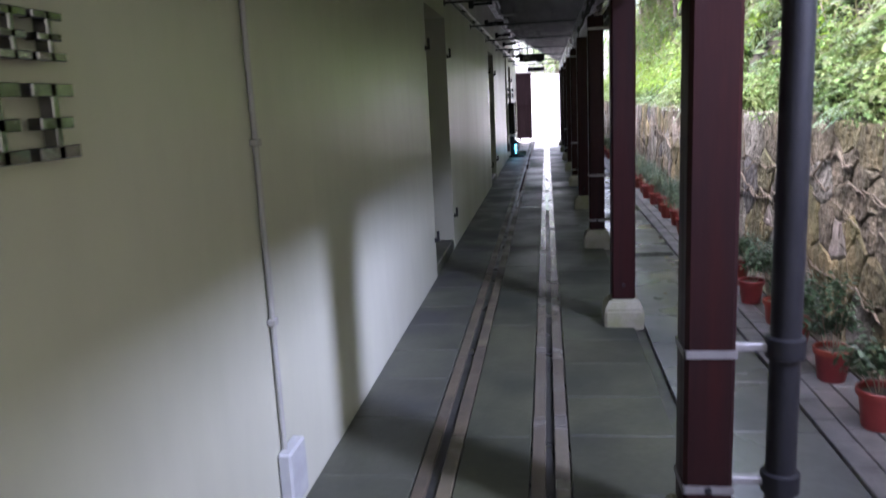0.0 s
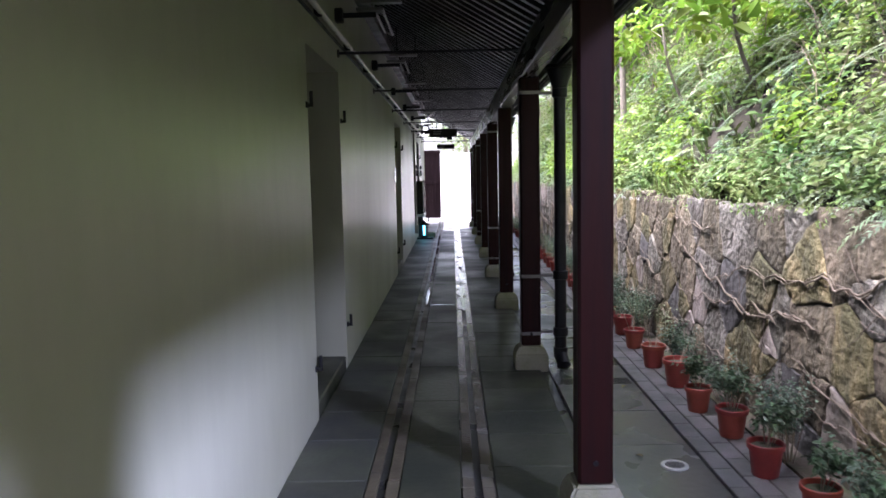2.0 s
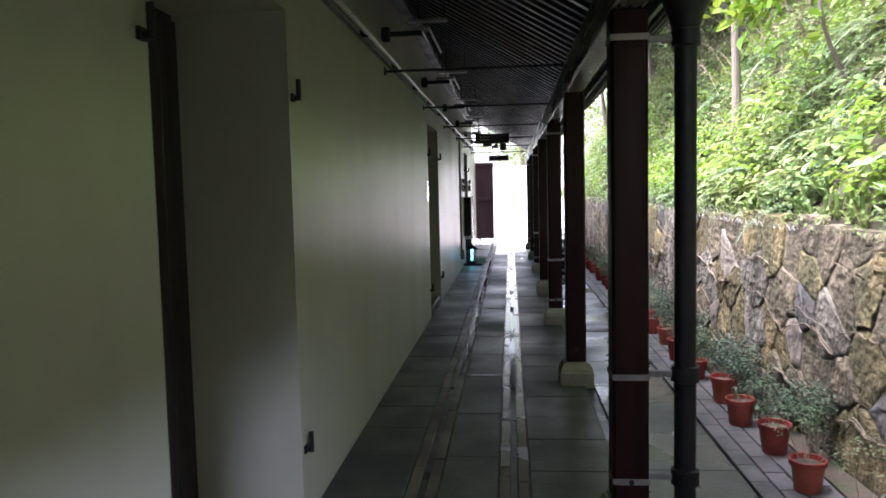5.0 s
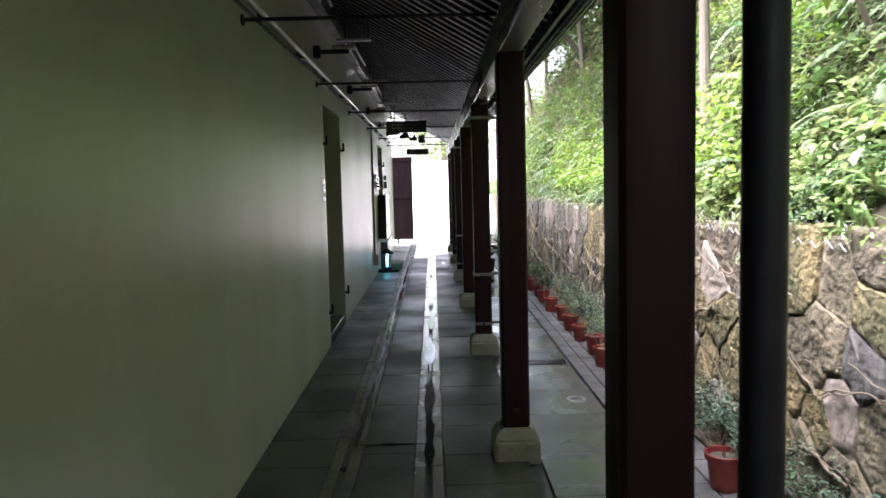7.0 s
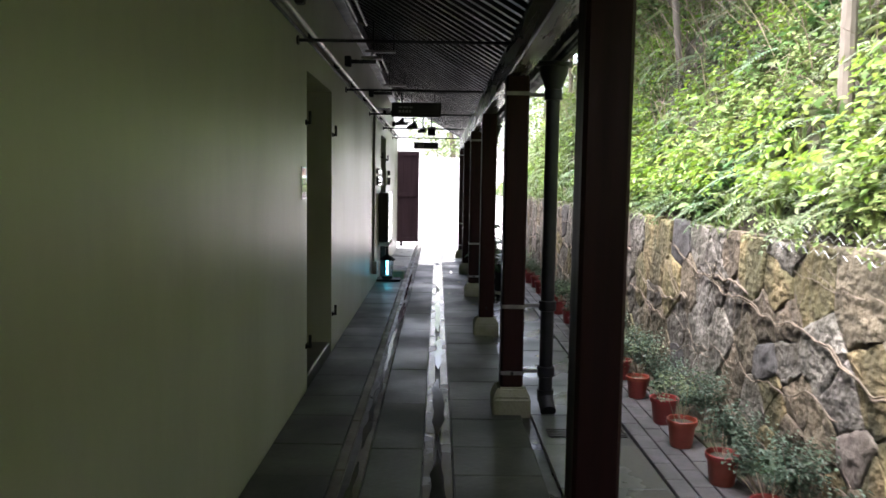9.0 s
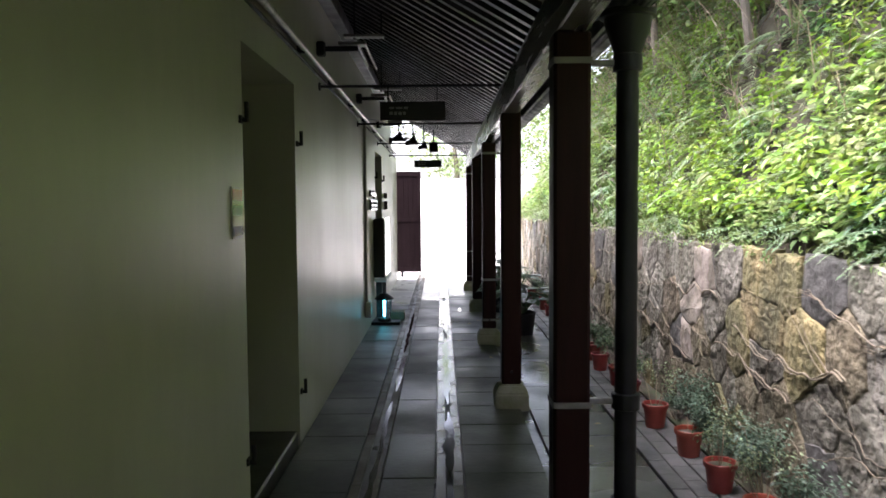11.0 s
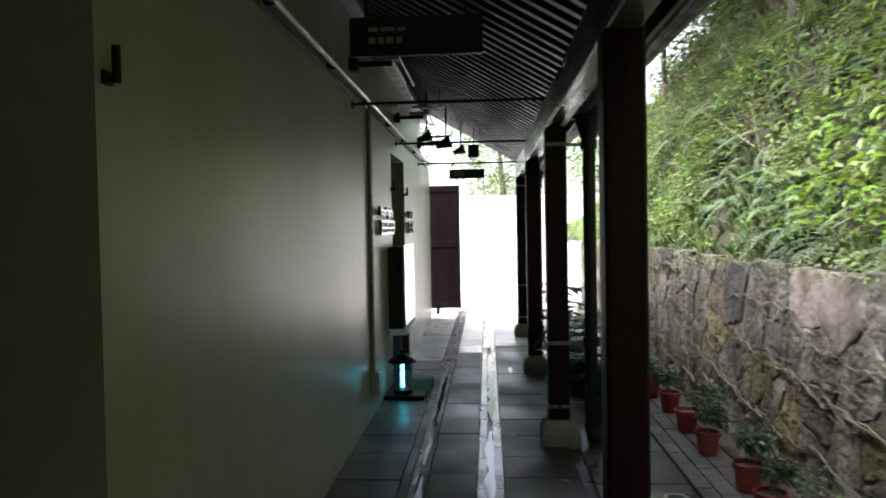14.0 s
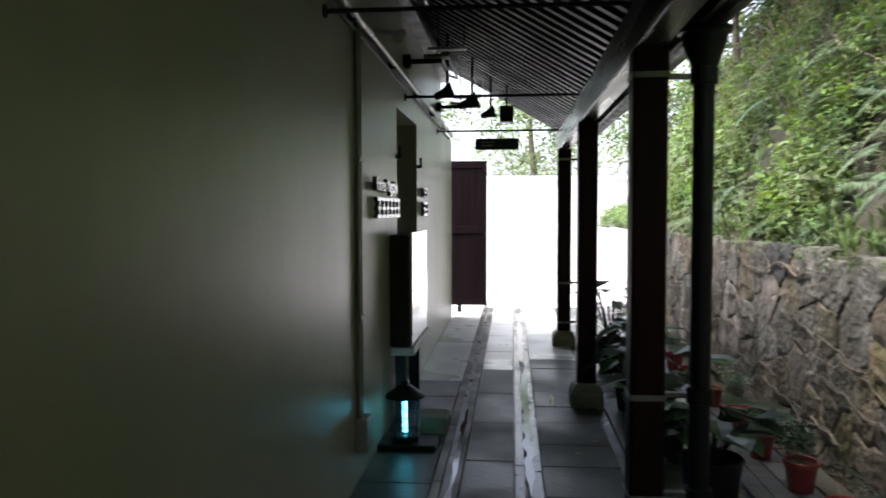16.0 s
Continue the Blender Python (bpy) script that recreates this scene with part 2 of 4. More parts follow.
def mesh_of(name, bm, mat, soft=True):
    bmesh.ops.recalc_face_normals(bm, faces=bm.faces)
    me = bpy.data.meshes.new(name)
    bm.to_mesh(me)
    bm.free()
    me.materials.append(mat)
    if soft:
        smooth(me)
    return me


def part(name, bm, mat, parent, label=""):
    ob = new(name, mesh_of(name, bm, mat))
    ob.parent = parent
    return tagged(ob, label)


def thing(name, label, category, at=(0, 0, 0), group=""):
    return tagged(at_place(new(name), at), label, category, group)


def at_place(ob, at):
    ob.location = at
    return ob


def structure(name, bm, mat, label, category="structure"):
    return tagged(new(name, mesh_of(name, bm, mat)), label, category, kind="structure")


def piece(name, mesh, parent, at, turn=0.0):
    ob = new(name, mesh)
    ob.parent = parent
    ob.location, ob.rotation_euler = at, (0, 0, turn)
    return ob


def flat_mesh(name, verts, faces, mat):
    me = bpy.data.meshes.new(name)
    me.from_pydata(verts, [], faces)
    me.materials.append(mat)
    return me


# ---- plan ----
WALL_X = -0.978
POST_X = 0.4225
POST_Y = [4.686 + 2.527 * k for k in range(-2, 8)]
DOORS = ((6.04, 7.29), (12.70, 13.92), (19.50, 20.65))
DOOR_TOP, SILL, DEPTH = 2.225, 0.08, 0.5
ROOF_START, ROOF_END, WALL_END, START = -0.7, 22.95, 24.45, -10.0


def roof_z(x):
    return 2.43 - 0.577 * (x - 0.33)


# ---- setting: ground, floor base, walls ----
structure("ground", boxes((-60, -60, -0.35, 60, 120, -0.06)), CONCRETE, "pale concrete ground of the yards", "ground")
structure("courtyard_paving", boxes((-12, 25.6, -0.06, 14, 40, -0.004)), CONCRETE, "pale bright courtyard paving beyond the passage", "pavement")

# plastered wall, pierced by three doorways
wall_rows, y0 = [], START
for a, b in DOORS:
    wall_rows += [(WALL_X - DEPTH, y0, -0.06, WALL_X, a, 3.36), (WALL_X - DEPTH, a, DOOR_TOP, WALL_X, b, 3.36)]
    y0 = b
wall_rows += [(WALL_X - DEPTH, y0, -0.06, WALL_X, ROOF_END, 3.36), (WALL_X - DEPTH, ROOF_END, -0.06, WALL_X, WALL_END, 2.45)]
structure("wall_west", boxes(*wall_rows), PLASTER, "cream plastered wall with faint stains", "wall")
# unseen block in the building's place, added to stop light leaking in
structure("building_mass", boxes((-6.0, START, -0.06, WALL_X - DEPTH - 0.09, ROOF_END, 3.6)), PLASTER, "solid unseen block for the building, keeps light out", "wall")

for i, (a, b) in enumerate(DOORS):
    frame_ob = structure("door_%d" % (i + 1), boxes((WALL_X - DEPTH - 0.08, a, SILL, WALL_X - DEPTH + 0.0, b, DOOR_TOP)), DOOR, "dark timber door deep in its plastered recess", "door")
    width = (b - a) / 7
    for k in range(7):
        part("plank", boxes((WALL_X - DEPTH, a + k * width + 0.004, SILL + 0.02, WALL_X - DEPTH + 0.02, a + (k + 1) * width - 0.004, DOOR_TOP - 0.03), bevel=0.003), DOOR, frame_ob)
    structure("door_sill_%d" % (i + 1), boxes((WALL_X - DEPTH, a, -0.05, WALL_X - 0.01, b, SILL - 0.002), bevel=0.01), SLATE_DARK, "dark worn slate door sill", "sill")


def hinge_pin(y, z, side):
    """An iron pintle: a plate let into the wall and an upright pin."""
    ob = thing("hinge_pin", "black iron hinge pin beside a doorway", "hinge", (WALL_X, y, z), "iron hinge pins")
    part("plate", boxes((-0.002, -0.022, -0.05, 0.012, 0.022, -0.015), bevel=0.003), IRON, ob)
    part("arm", boxes((0.0, -0.012, -0.045, 0.036, 0.012, -0.025), bevel=0.003), IRON, ob)
    part("pin", tube((0.03, 0, -0.045), (0.03, 0, 0.045), 0.011), IRON, ob)


for a, b in DOORS:
    for y, side in ((a - 0.04, -1), (b + 0.05, 1)):
        for z in (0.35, 1.90):
            hinge_pin(y, z, side)

# retaining wall core and hillside
STONE_X, STONE_TOP, STONE_END = 1.60, 1.24, 25.6
retaining = structure("retaining_wall", boxes((STONE_X + 0.006, START, -0.06, STONE_X + 0.30, STONE_END, STONE_TOP - 0.02)), MORTAR, "rubble stone retaining wall with dark mortar joints", "wall")


def hill_z(x, y):
    """Height of the bank behind the retaining wall; it dips behind the start and ends at the far yard."""
    d = max(0.0, x - 1.66)
    up = 1.35 * min(d, 1.0) + 0.9 * max(0.0, min(d, 3.4) - 1.0) + 0.3 * max(0.0, d - 3.4)
    up *= 1.0 + 0.35 * min(1.0, max(0.0, (y - 12.0) / 5.0))
    up *= min(1.0, max(0.0, (y + 1.6) / 2.4, (-6.0 - y) / 2.0))
    far = 1.0 - min(1.0, max(0.0, (y - 25.0 - 0.4 * d) / 3.0))
    wave = 0.26 * noise.noise(Vector((x * 0.7, y * 0.7, 0.0))) + 0.21 * noise.noise(Vector((x * 2.0, y * 2.0, 4.0)))
    return 1.2 + up * max(0.0, far) + wave * min(1.0, d * 3)


nx, ny = 40, 150
xs = [1.66 + 16 * (k / nx) ** 1.6 for k in range(nx + 1)]
ys = [-12.0 + 43.0 * k / ny for k in range(ny + 1)]
hv = [(x, y, hill_z(x, y) if k else 1.18) for k, x in enumerate(xs) for y in ys]
hf = [(i * (ny + 1) + j, i * (ny + 1) + j + 1, (i + 1) * (ny + 1) + j + 1, (i + 1) * (ny + 1) + j) for i in range(nx) for j in range(ny)]
hill_me = flat_mesh("hillside", hv, hf, EARTH)
hill_me.shade_smooth()
tagged(new("hillside", hill_me), "steep earth bank above the retaining wall", "ground", kind="structure")
structure("hill_end", boxes((STONE_X + 0.3, STONE_END - 0.2, -0.06, 14.0, STONE_END, 1.2)), MORTAR, "end of the stone retaining wall", "wall")

# white yard wall and backdrop trees beyond
structure("wall_yard", boxes((-9, 32.0, -0.06, 12, 32.3, 2.2), (-9.0, 31.96, 2.2, 12, 32.34, 2.3)), WHITEWASH, "white yard wall in full daylight", "wall")

# unseen wall, added so less sky light enters behind the start
structure("wall_unseen_south", boxes((-6.0, START - 0.3, -0.06, 6.0, START, 4.2)), PLASTER, "unseen plain wall added to close off light behind the start", "wall")

# unseen wall, added to hold the stand-in lamp and shut out sky
structure("wall_unseen_east", boxes((3.95, START, -0.06, 4.15, -0.45, 6.0), (3.95, 0.05, -0.06, 4.15, 2.2, 6.0), (3.95, -0.45, -0.06, 4.15, 0.05, 4.55), (3.95, -0.45, 5.35, 4.15, 0.05, 6.0)), PLASTER, "unseen high wall added to hold the stand-in sky lamp", "wall")

# ---- roof ----
slope = math.atan(0.57)


def roof_strip(bm, x0, x1, ya, yb, low, high):
    """A sloping slab between two heights above the underside of the rafters."""
    v = [bm.verts.new((x, y, roof_z(x) + h)) for h in (low, high) for x, y in ((x0, ya), (x1, ya), (x1, yb), (x0, yb))]
    for f in ((0, 1, 2, 3), (4, 5, 6, 7), (0, 1, 5, 4), (1, 2, 6, 5), (2, 3, 7, 6), (3, 0, 4, 7)):
        bm.faces.new([v[k] for k in f])


bm = bmesh.new()
roof_strip(bm, -6.0, 0.63, ROOF_START, ROOF_END, 0.075, 0.20)
structure("roof", bm, BOARDS, "dark boarded roof of the covered passage", "roof")
bm = bmesh.new()
y = ROOF_START + 0.05
while y < ROOF_END:
    roof_strip(bm, -1.015, 0.60, y, y + 0.055, 0.0, 0.073)
    y += 0.165
structure("ceiling", bm, RAFTER, "dark closely spaced roof rafters", "ceiling")

structure("eave_beam", boxes((POST_X - 0.06, ROOF_START, 2.14, POST_X + 0.06, ROOF_END, 2.36), bevel=0.008), BEAM, "dark painted timber beam along the post tops", "beam")
structure("wall_plate", boxes((WALL_X, ROOF_START, 2.98, WALL_X + 0.10, ROOF_END, 3.10), bevel=0.006), RAFTER, "dark timber wall plate under the rafters", "beam")

structure("fascia", boxes((0.603, ROOF_START, 2.225, 0.624, ROOF_END, 2.335), bevel=0.003), RAFTER, "dark fascia board closing the rafter ends", "trim")
gutter = bmesh.new()
for k in range(8):
    a0, a1 = math.pi * (1 + k / 8), math.pi * (1 + (k + 1) / 8)
    for r in (0.06,):
        p = [gutter.verts.new((0.685 + r * math.cos(a), yy, 2.285 + r * math.sin(a))) for a in (a0, a1) for yy in (ROOF_START, ROOF_END)]
        gutter.faces.new((p[0], p[1], p[3], p[2]))
g_ob = structure("gutter", gutter, IRON, "black half-round eaves gutter", "gutter")
mod = g_ob.modifiers.new("thick", "SOLIDIFY")
mod.thickness = 0.006

# ---- posts with plinths, tie rods, downpipes ----


def post(y):
    ob = thing("post", "dark red lacquered square timber post on a stone plinth", "post", (POST_X, y, 0), "passage posts")
    bm = bmesh.new()
    add_box(bm, -0.072, -0.072, 0.165, 0.072, 0.072, 2.145, bevel=0.012)
    part("shaft", bm, LACQUER, ob)
    bm = bmesh.new()
    low = [bm.verts.new((sx * 0.122, sy * 0.122, -0.03)) for sx, sy in ((-1, -1), (1, -1), (1, 1), (-1, 1))]
    mid = [bm.verts.new((sx * 0.122, sy * 0.122, 0.105)) for sx, sy in ((-1, -1), (1, -1), (1, 1), (-1, 1))]
    top = [bm.verts.new((sx * 0.086, sy * 0.086, 0.168)) for sx, sy in ((-1, -1), (1, -1), (1, 1), (-1, 1))]
    for a, b in ((low, mid), (mid, top)):
        for k in range(4):
            bm.faces.new((a[k], a[(k + 1) % 4], b[(k + 1) % 4], b[k]))
    bm.faces.new(top), bm.faces.new(low)
    bmesh.ops.bevel(bm, geom=list(bm.edges), offset=0.012, segments=2, affect="EDGES")
    part("plinth", bm, PLINTH, ob, "weathered mossy stone plinth")
    part("bolt", tube((0.0, -0.078, 0.26), (0.0, -0.070, 0.26), 0.012, seg=8), IRON, ob)
    return ob


for y in POST_Y:
    post(y)
    rod = thing("tie_rod", "thin black iron tie rod across the passage", "rod", (0, y + 0.08, 2.36), "tie rods")
    part("bar", tube((WALL_X - 0.01, 0, 0), (POST_X - 0.055, 0, 0), 0.011, seg=8), IRON, rod)
    part("wall_plate", tube((WALL_X - 0.002, 0, 0), (WALL_X + 0.012, 0, 0), 0.03, seg=10), IRON, rod)


def downpipe(y):
    ob = thing("downpipe", "black cast-iron downpipe with a hopper head", "downpipe", (0.65, y, 0), "downpipes")
    part("pipe", tube((0, 0, 0.10), (0, 0, 2.02), 0.044, seg=16), IRON, ob)
    bm = bmesh.new()
    add_lathe(bm, [(0.045, 2.00), (0.052, 2.06), (0.068, 2.11), (0.088, 2.16), (0.096, 2.20), (0.110, 2.205), (0.110, 2.228), (0.092, 2.228), (0.04, 2.06)], 16)
    part("hopper", bm, IRON, ob)
    for z in (0.26, 0.69, 2.03):
        bm = bmesh.new()
        add_lathe(bm, [(0.044, z - 0.035), (0.057, z - 0.03), (0.057, z + 0.03), (0.044, z + 0.035)], 16)
        part("collar", bm, IRON, ob)
        r = 0.0755
        part("strap", boxes((POST_X - 0.65 - r, -r, z - 0.012, POST_X - 0.65 + r, -r + 0.006, z + 0.012), (POST_X - 0.65 - r, r - 0.006, z - 0.012, POST_X - 0.65 + r, r, z + 0.012),
                             (POST_X - 0.65 - r, -r, z - 0.012, POST_X - 0.65 - r + 0.006, r, z + 0.012)), BAND, ob, "pale steel strap round the post")
        part("bracket", boxes((POST_X - 0.65 + r, -0.012, z - 0.012, -0.05, 0.012, z + 0.012), bevel=0.003), BAND, ob)
    bm = bmesh.new()
    add_tube(bm, (0, 0, 0.14), (0, 0, 0.06), 0.055, 0.05, 14)
    add_tube(bm, (0, 0, 0.09), (0.01, -0.10, 0.02), 0.05, 0.05, 14)
    part("shoe", bm, IRON, ob)


for k in (1, 3, 5, 7, 9):
    downpipe(POST_Y[k])

# ---- services along the wall ----
conduit = thing("ceiling_conduit", "pale round conduit running along the wall under the roof", "pipe")
part("pipe", tube((WALL_X + 0.045, START, 2.466), (WALL_X + 0.045, 24.05, 2.466), 0.021, seg=12), PIPE, conduit)
for y in [START + 1 + 1.28 * k for k in range(26)]:
    part("clip", boxes((WALL_X, y - 0.015, 2.435, WALL_X + 0.05, y + 0.015, 2.495), bevel=0.004), IRON, conduit)
# thin black tube drawing the dark line that runs below the conduit
cable = thing("wall_cable", "thin black line along the wall under the pale conduit", "cable")
part("line_tube", tube((WALL_X + 0.010, START, 2.425), (WALL_X + 0.010, 24.0, 2.425), 0.011, seg=8), IRON, cable)
for k, y in enumerate(POST_Y):
    ob = thing("light_bracket", "black bracket arm with a flat lamp head on the upper wall", "bracket", (WALL_X, y + 0.02, 2.62), "lamp brackets")
    part("arm", boxes((0.0, -0.012, -0.018, 0.30, 0.012, 0.018), bevel=0.004), IRON, ob)
    part("wall_box", boxes((0.0, -0.04, -0.05, 0.06, 0.04, 0.05), bevel=0.008), IRON, ob)
    part("lamp_head", boxes((0.16, -0.06, 0.02, 0.36, 0.06, 0.045), bevel=0.006), BAND, ob, "dull steel flat lamp head")
for y in POST_Y[1:]:
    rail = thing("light_rail", "pale steel rail loop of a lamp hung under the rafters", "rail", (0, y, 0), "lamp rails")
    for x, z in ((-0.72, 2.725), (-0.65, 2.70)):
        part("bar", tube((x, 0.15, z), (x, 1.25, z), 0.011, seg=8), BAND, rail)
    part("end_bar", tube((-0.725, 1.25, 2.727), (-0.645, 1.25, 2.698), 0.011, seg=8), BAND, rail)
    part("cross_plate", boxes((-0.80, 0.12, 2.73, -0.50, 0.20, 2.75), bevel=0.004), BAND, rail)
    for x in (-0.72, -0.52):
        part("hanger", tube((x, 0.16, 2.74), (x, 0.16, roof_z(x) + 0.01), 0.006, seg=6), IRON, rail)

drop = thing("wall_conduit", "thin pale conduit dropping down the wall to a socket box", "pipe", (WALL_X, 2.25, 0))
part("pipe", tube((0.014, 0, 0.28), (0.014, 0, 2.5), 0.010, seg=10), PAINTED_PIPE, drop)
for z in (0.75, 1.35, 1.95):
    part("clip", boxes((0, -0.018, z - 0.012, 0.03, 0.018, z + 0.012), bevel=0.003), PAINTED_PIPE, drop)
part("socket_box", boxes((0, -0.045, 0.08, 0.05, 0.115, 0.29), bevel=0.008), PLASTIC_GREY, drop, "grey socket box")
drop2 = thing("wall_conduit", "pale conduit beside the doorway down to a small junction box", "pipe", (WALL_X, 18.03, 0))
part("pipe", tube((0.016, 0, 0.36), (0.016, 0, 2.5), 0.014, seg=10), PAINTED_PIPE, drop2)
part("pipe", tube((0.016, 0.07, 0.36), (0.016, 0.07, 2.5), 0.010, seg=10), PAINTED_PIPE, drop2)
for z in (0.9, 1.75):
    part("clip", boxes((0, -0.02, z - 0.012, 0.034, 0.09, z + 0.012), bevel=0.003), PAINTED_PIPE, drop2)
part("junction_box", boxes((0, -0.05, 0.18, 0.07, 0.10, 0.36), bevel=0.008), PLASTIC_GREY, drop2, "grey junction box with a cable")

# ---- hanging signs ----


def hanging_sign(y, x0, x1, z0, z1, label):
    ob = thing("hanging_sign", label, "sign", (0, y, 0), "hanging signs")
    part("panel", boxes((x0, -0.012, z0, x1, 0.012, z1), bevel=0.004), SIGN_BLACK, ob)
    for x in (x0 + 0.06, x1 - 0.06):
        part("hanger", tube((x, 0.0, z1), (x, 0.0, 2.36), 0.005, seg=6), IRON, ob)
    h = z1 - z0
    bm = bmesh.new()
    for row, top, high in ((0, 0.72, 0.10), (1, 0.47, 0.16)):
        x = x0 + 0.07
        for w in ((0.035, 0.05, 0.03) if row == 0 else (0.025, 0.02, 0.025, 0.02)):
            add_box(bm, x, -0.0165, z0 + h * (top - high), x + w, -0.0122, z0 + h * top)
            x += w + 0.010
    part("lettering", bm, SIGN_INK, ob, "two rows of small grey lettering")


hanging_sign(14.875, -0.53, -0.05, 2.105, 2.245, "long black hanging sign with faint lettering")
hanging_sign(22.46, -0.55, -0.07, 2.15, 2.275, "long black hanging sign at the bright end")

# ---- things by the third doorway ----
zap = thing("insect_lamp", "black lantern-shaped insect lamp with a glowing cyan tube", "lamp", (-0.81, 18.70, 0.035))
bm = bmesh.new()
add_lathe(bm, [(0.0, 0.385), (0.018, 0.38), (0.02, 0.355), (0.05, 0.345), (0.115, 0.295), (0.125, 0.278), (0.10, 0.278), (0.0, 0.285)], 20)
part("cap", bm, IRON, zap, "black domed cap")
bm = bmesh.new()
add_lathe(bm, [(0.0, 0.0), (0.085, 0.0), (0.085, 0.035), (0.07, 0.045), (0.0, 0.045)], 20)
part("base", bm, IRON, zap)
for k in range(16):
    a = 2 * math.pi * k / 16
    part("cage_bar", tube((0.075 * math.cos(a), 0.075 * math.sin(a), 0.04), (0.092 * math.cos(a), 0.092 * math.sin(a), 0.28), 0.0028, seg=5), IRON, zap)
for z in (0.10, 0.16, 0.22):
    bm = bmesh.new()
    r = 0.076 + 0.017 * (z - 0.04) / 0.24
    add_lathe(bm, [(r - 0.002, z - 0.002), (r + 0.002, z - 0.002), (r + 0.002, z + 0.002), (r - 0.002, z + 0.002), (r - 0.002, z - 0.002)], 20)
    part("cage_ring", bm, IRON, zap)
part("tube", tube((0, -0.012, 0.06), (0, -0.012, 0.27), 0.016, seg=12), TUBE, zap, "glowing cyan tube")
mat_ob = thing("door_mat", "thick black rubber mat against the wall", "mat", (-0.79, 18.70, 0))
part("pad", boxes((-0.18, -0.10, -0.002, 0.18, 0.16, 0.033), bevel=0.008), IRON, mat_ob)

board = thing("notice_box", "dark wall-mounted display box with a bright white front", "notice board", (WALL_X, 19.15, 0))
part("body", boxes((0.0, 0.0, 0.54, 0.14, 0.92, 1.31), bevel=0.01), DOOR, board)
part("front", boxes((0.14, 0.015, 0.55, 0.155, 0.905, 1.33), bevel=0.004), GLOSS_WHITE, board, "white glossy panel")
part("ledge", boxes((0.0, 0.0, 0.48, 0.17, 0.94, 0.538), bevel=0.008), WHITE_PAPER, board)
for yy in (0.08, 0.80):
    part("leg", boxes((0.02, yy, 0.0, 0.10, yy + 0.06, 0.48), bevel=0.005), DOOR, board)


block = thing("stone_block", "low pale stone block beside the insect lamp", "block", (-0.66, 19.05, 0))
part("body", boxes((-0.09, -0.10, -0.001, 0.09, 0.14, 0.11), bevel=0.008), PLINTH, block)


def wall_letters(y0, z, words, size, name_label, lines):
    """Raised letters standing off the wall, over a row of blocks for characters that are not legible."""
    ob = thing("wall_lettering", name_label, "lettering", (WALL_X + 0.012, y0, z))
    if words:
        cu = bpy.data.curves.new("letters", "FONT")
        cu.body, cu.size, cu.extrude, cu.bevel_depth = words, size, 0.014, 0.001
        cu.materials.append(LETTER)
        tmp = bpy.data.objects.new("letters", cu)
        me = bpy.data.meshes.new_from_object(tmp)
        bpy.data.objects.remove(tmp)
        me.transform(Matrix.Translation((0.015, 0, 0)) @ pose(0, 0, 0, 90, 0, 90))
        row = new("letters", me)
        row.parent = ob
    for y, w, dz, h in lines:
        bm = boxes((0, y, dz, 0.03, y + w, dz + h * 0.18), (0, y, dz + h * 0.82, 0.03, y + w, dz + h), (0, y + w * 0.42, dz, 0.03, y + w * 0.58, dz + h),
                   (0, y + w * 0.1, dz + h * 0.4, 0.03, y + w * 0.9, dz + h * 0.56), bevel=0.002)
        part("character", bm, LETTER, ob)


wall_letters(18.46, 1.60, "Former Magazine", 0.115, "raised black letters in two rows on the plaster", [(0.04 + 0.15 * k, 0.12, -0.17, 0.13) for k in range(6)])
wall_letters(20.84, 1.60, "", 0.1, "raised black letters in two rows past the doorway", [(0.09 * k, 0.07, 0.0, 0.085) for k in range(4)] + [(0.15 * k, 0.12, -0.17, 0.13) for k in range(3)])
wall_letters(0.70, 1.56, "", 0.1, "raised black letters in two rows on the plaster", [(0.10 * k, 0.085, 0.0, 0.09) for k in range(6)] + [(0.02 + 0.15 * k, 0.12, -0.18, 0.14) for k in range(4)])

poster = thing("poster", "small printed notice in red, green and blue beside the doorway", "poster", (WALL_X + 0.002, 12.48, 1.34))
part("sheet", boxes((0, 0, 0, 0.004, 0.18, 0.225)), GLOSS_WHITE, poster, "glossy white sheet")
part("print", boxes((0.0042, 0.012, 0.165, 0.0055, 0.168, 0.215)), RED_INK, poster, "red heading block")
part("print", boxes((0.0042, 0.012, 0.10, 0.0055, 0.168, 0.145)), GREEN_INK, poster, "green printed block")
part("print", boxes((0.0042, 0.012, 0.015, 0.0055, 0.168, 0.055)), BLUE_INK, poster, "blue printed block")

bullet = thing("security_camera", "white bullet security camera under the roof", "camera", (-0.80, 18.5, 2.50))
bm = tube((0.0, -0.09, -0.035), (0.0, 0.09, 0.03), 0.03, seg=14)
part("body", bm, WHITE_PAPER, bullet)
part("bracket", tube((-0.20, 0.05, 0.05), (0, 0.05, 0.02), 0.012, seg=8), WHITE_PAPER, bullet)
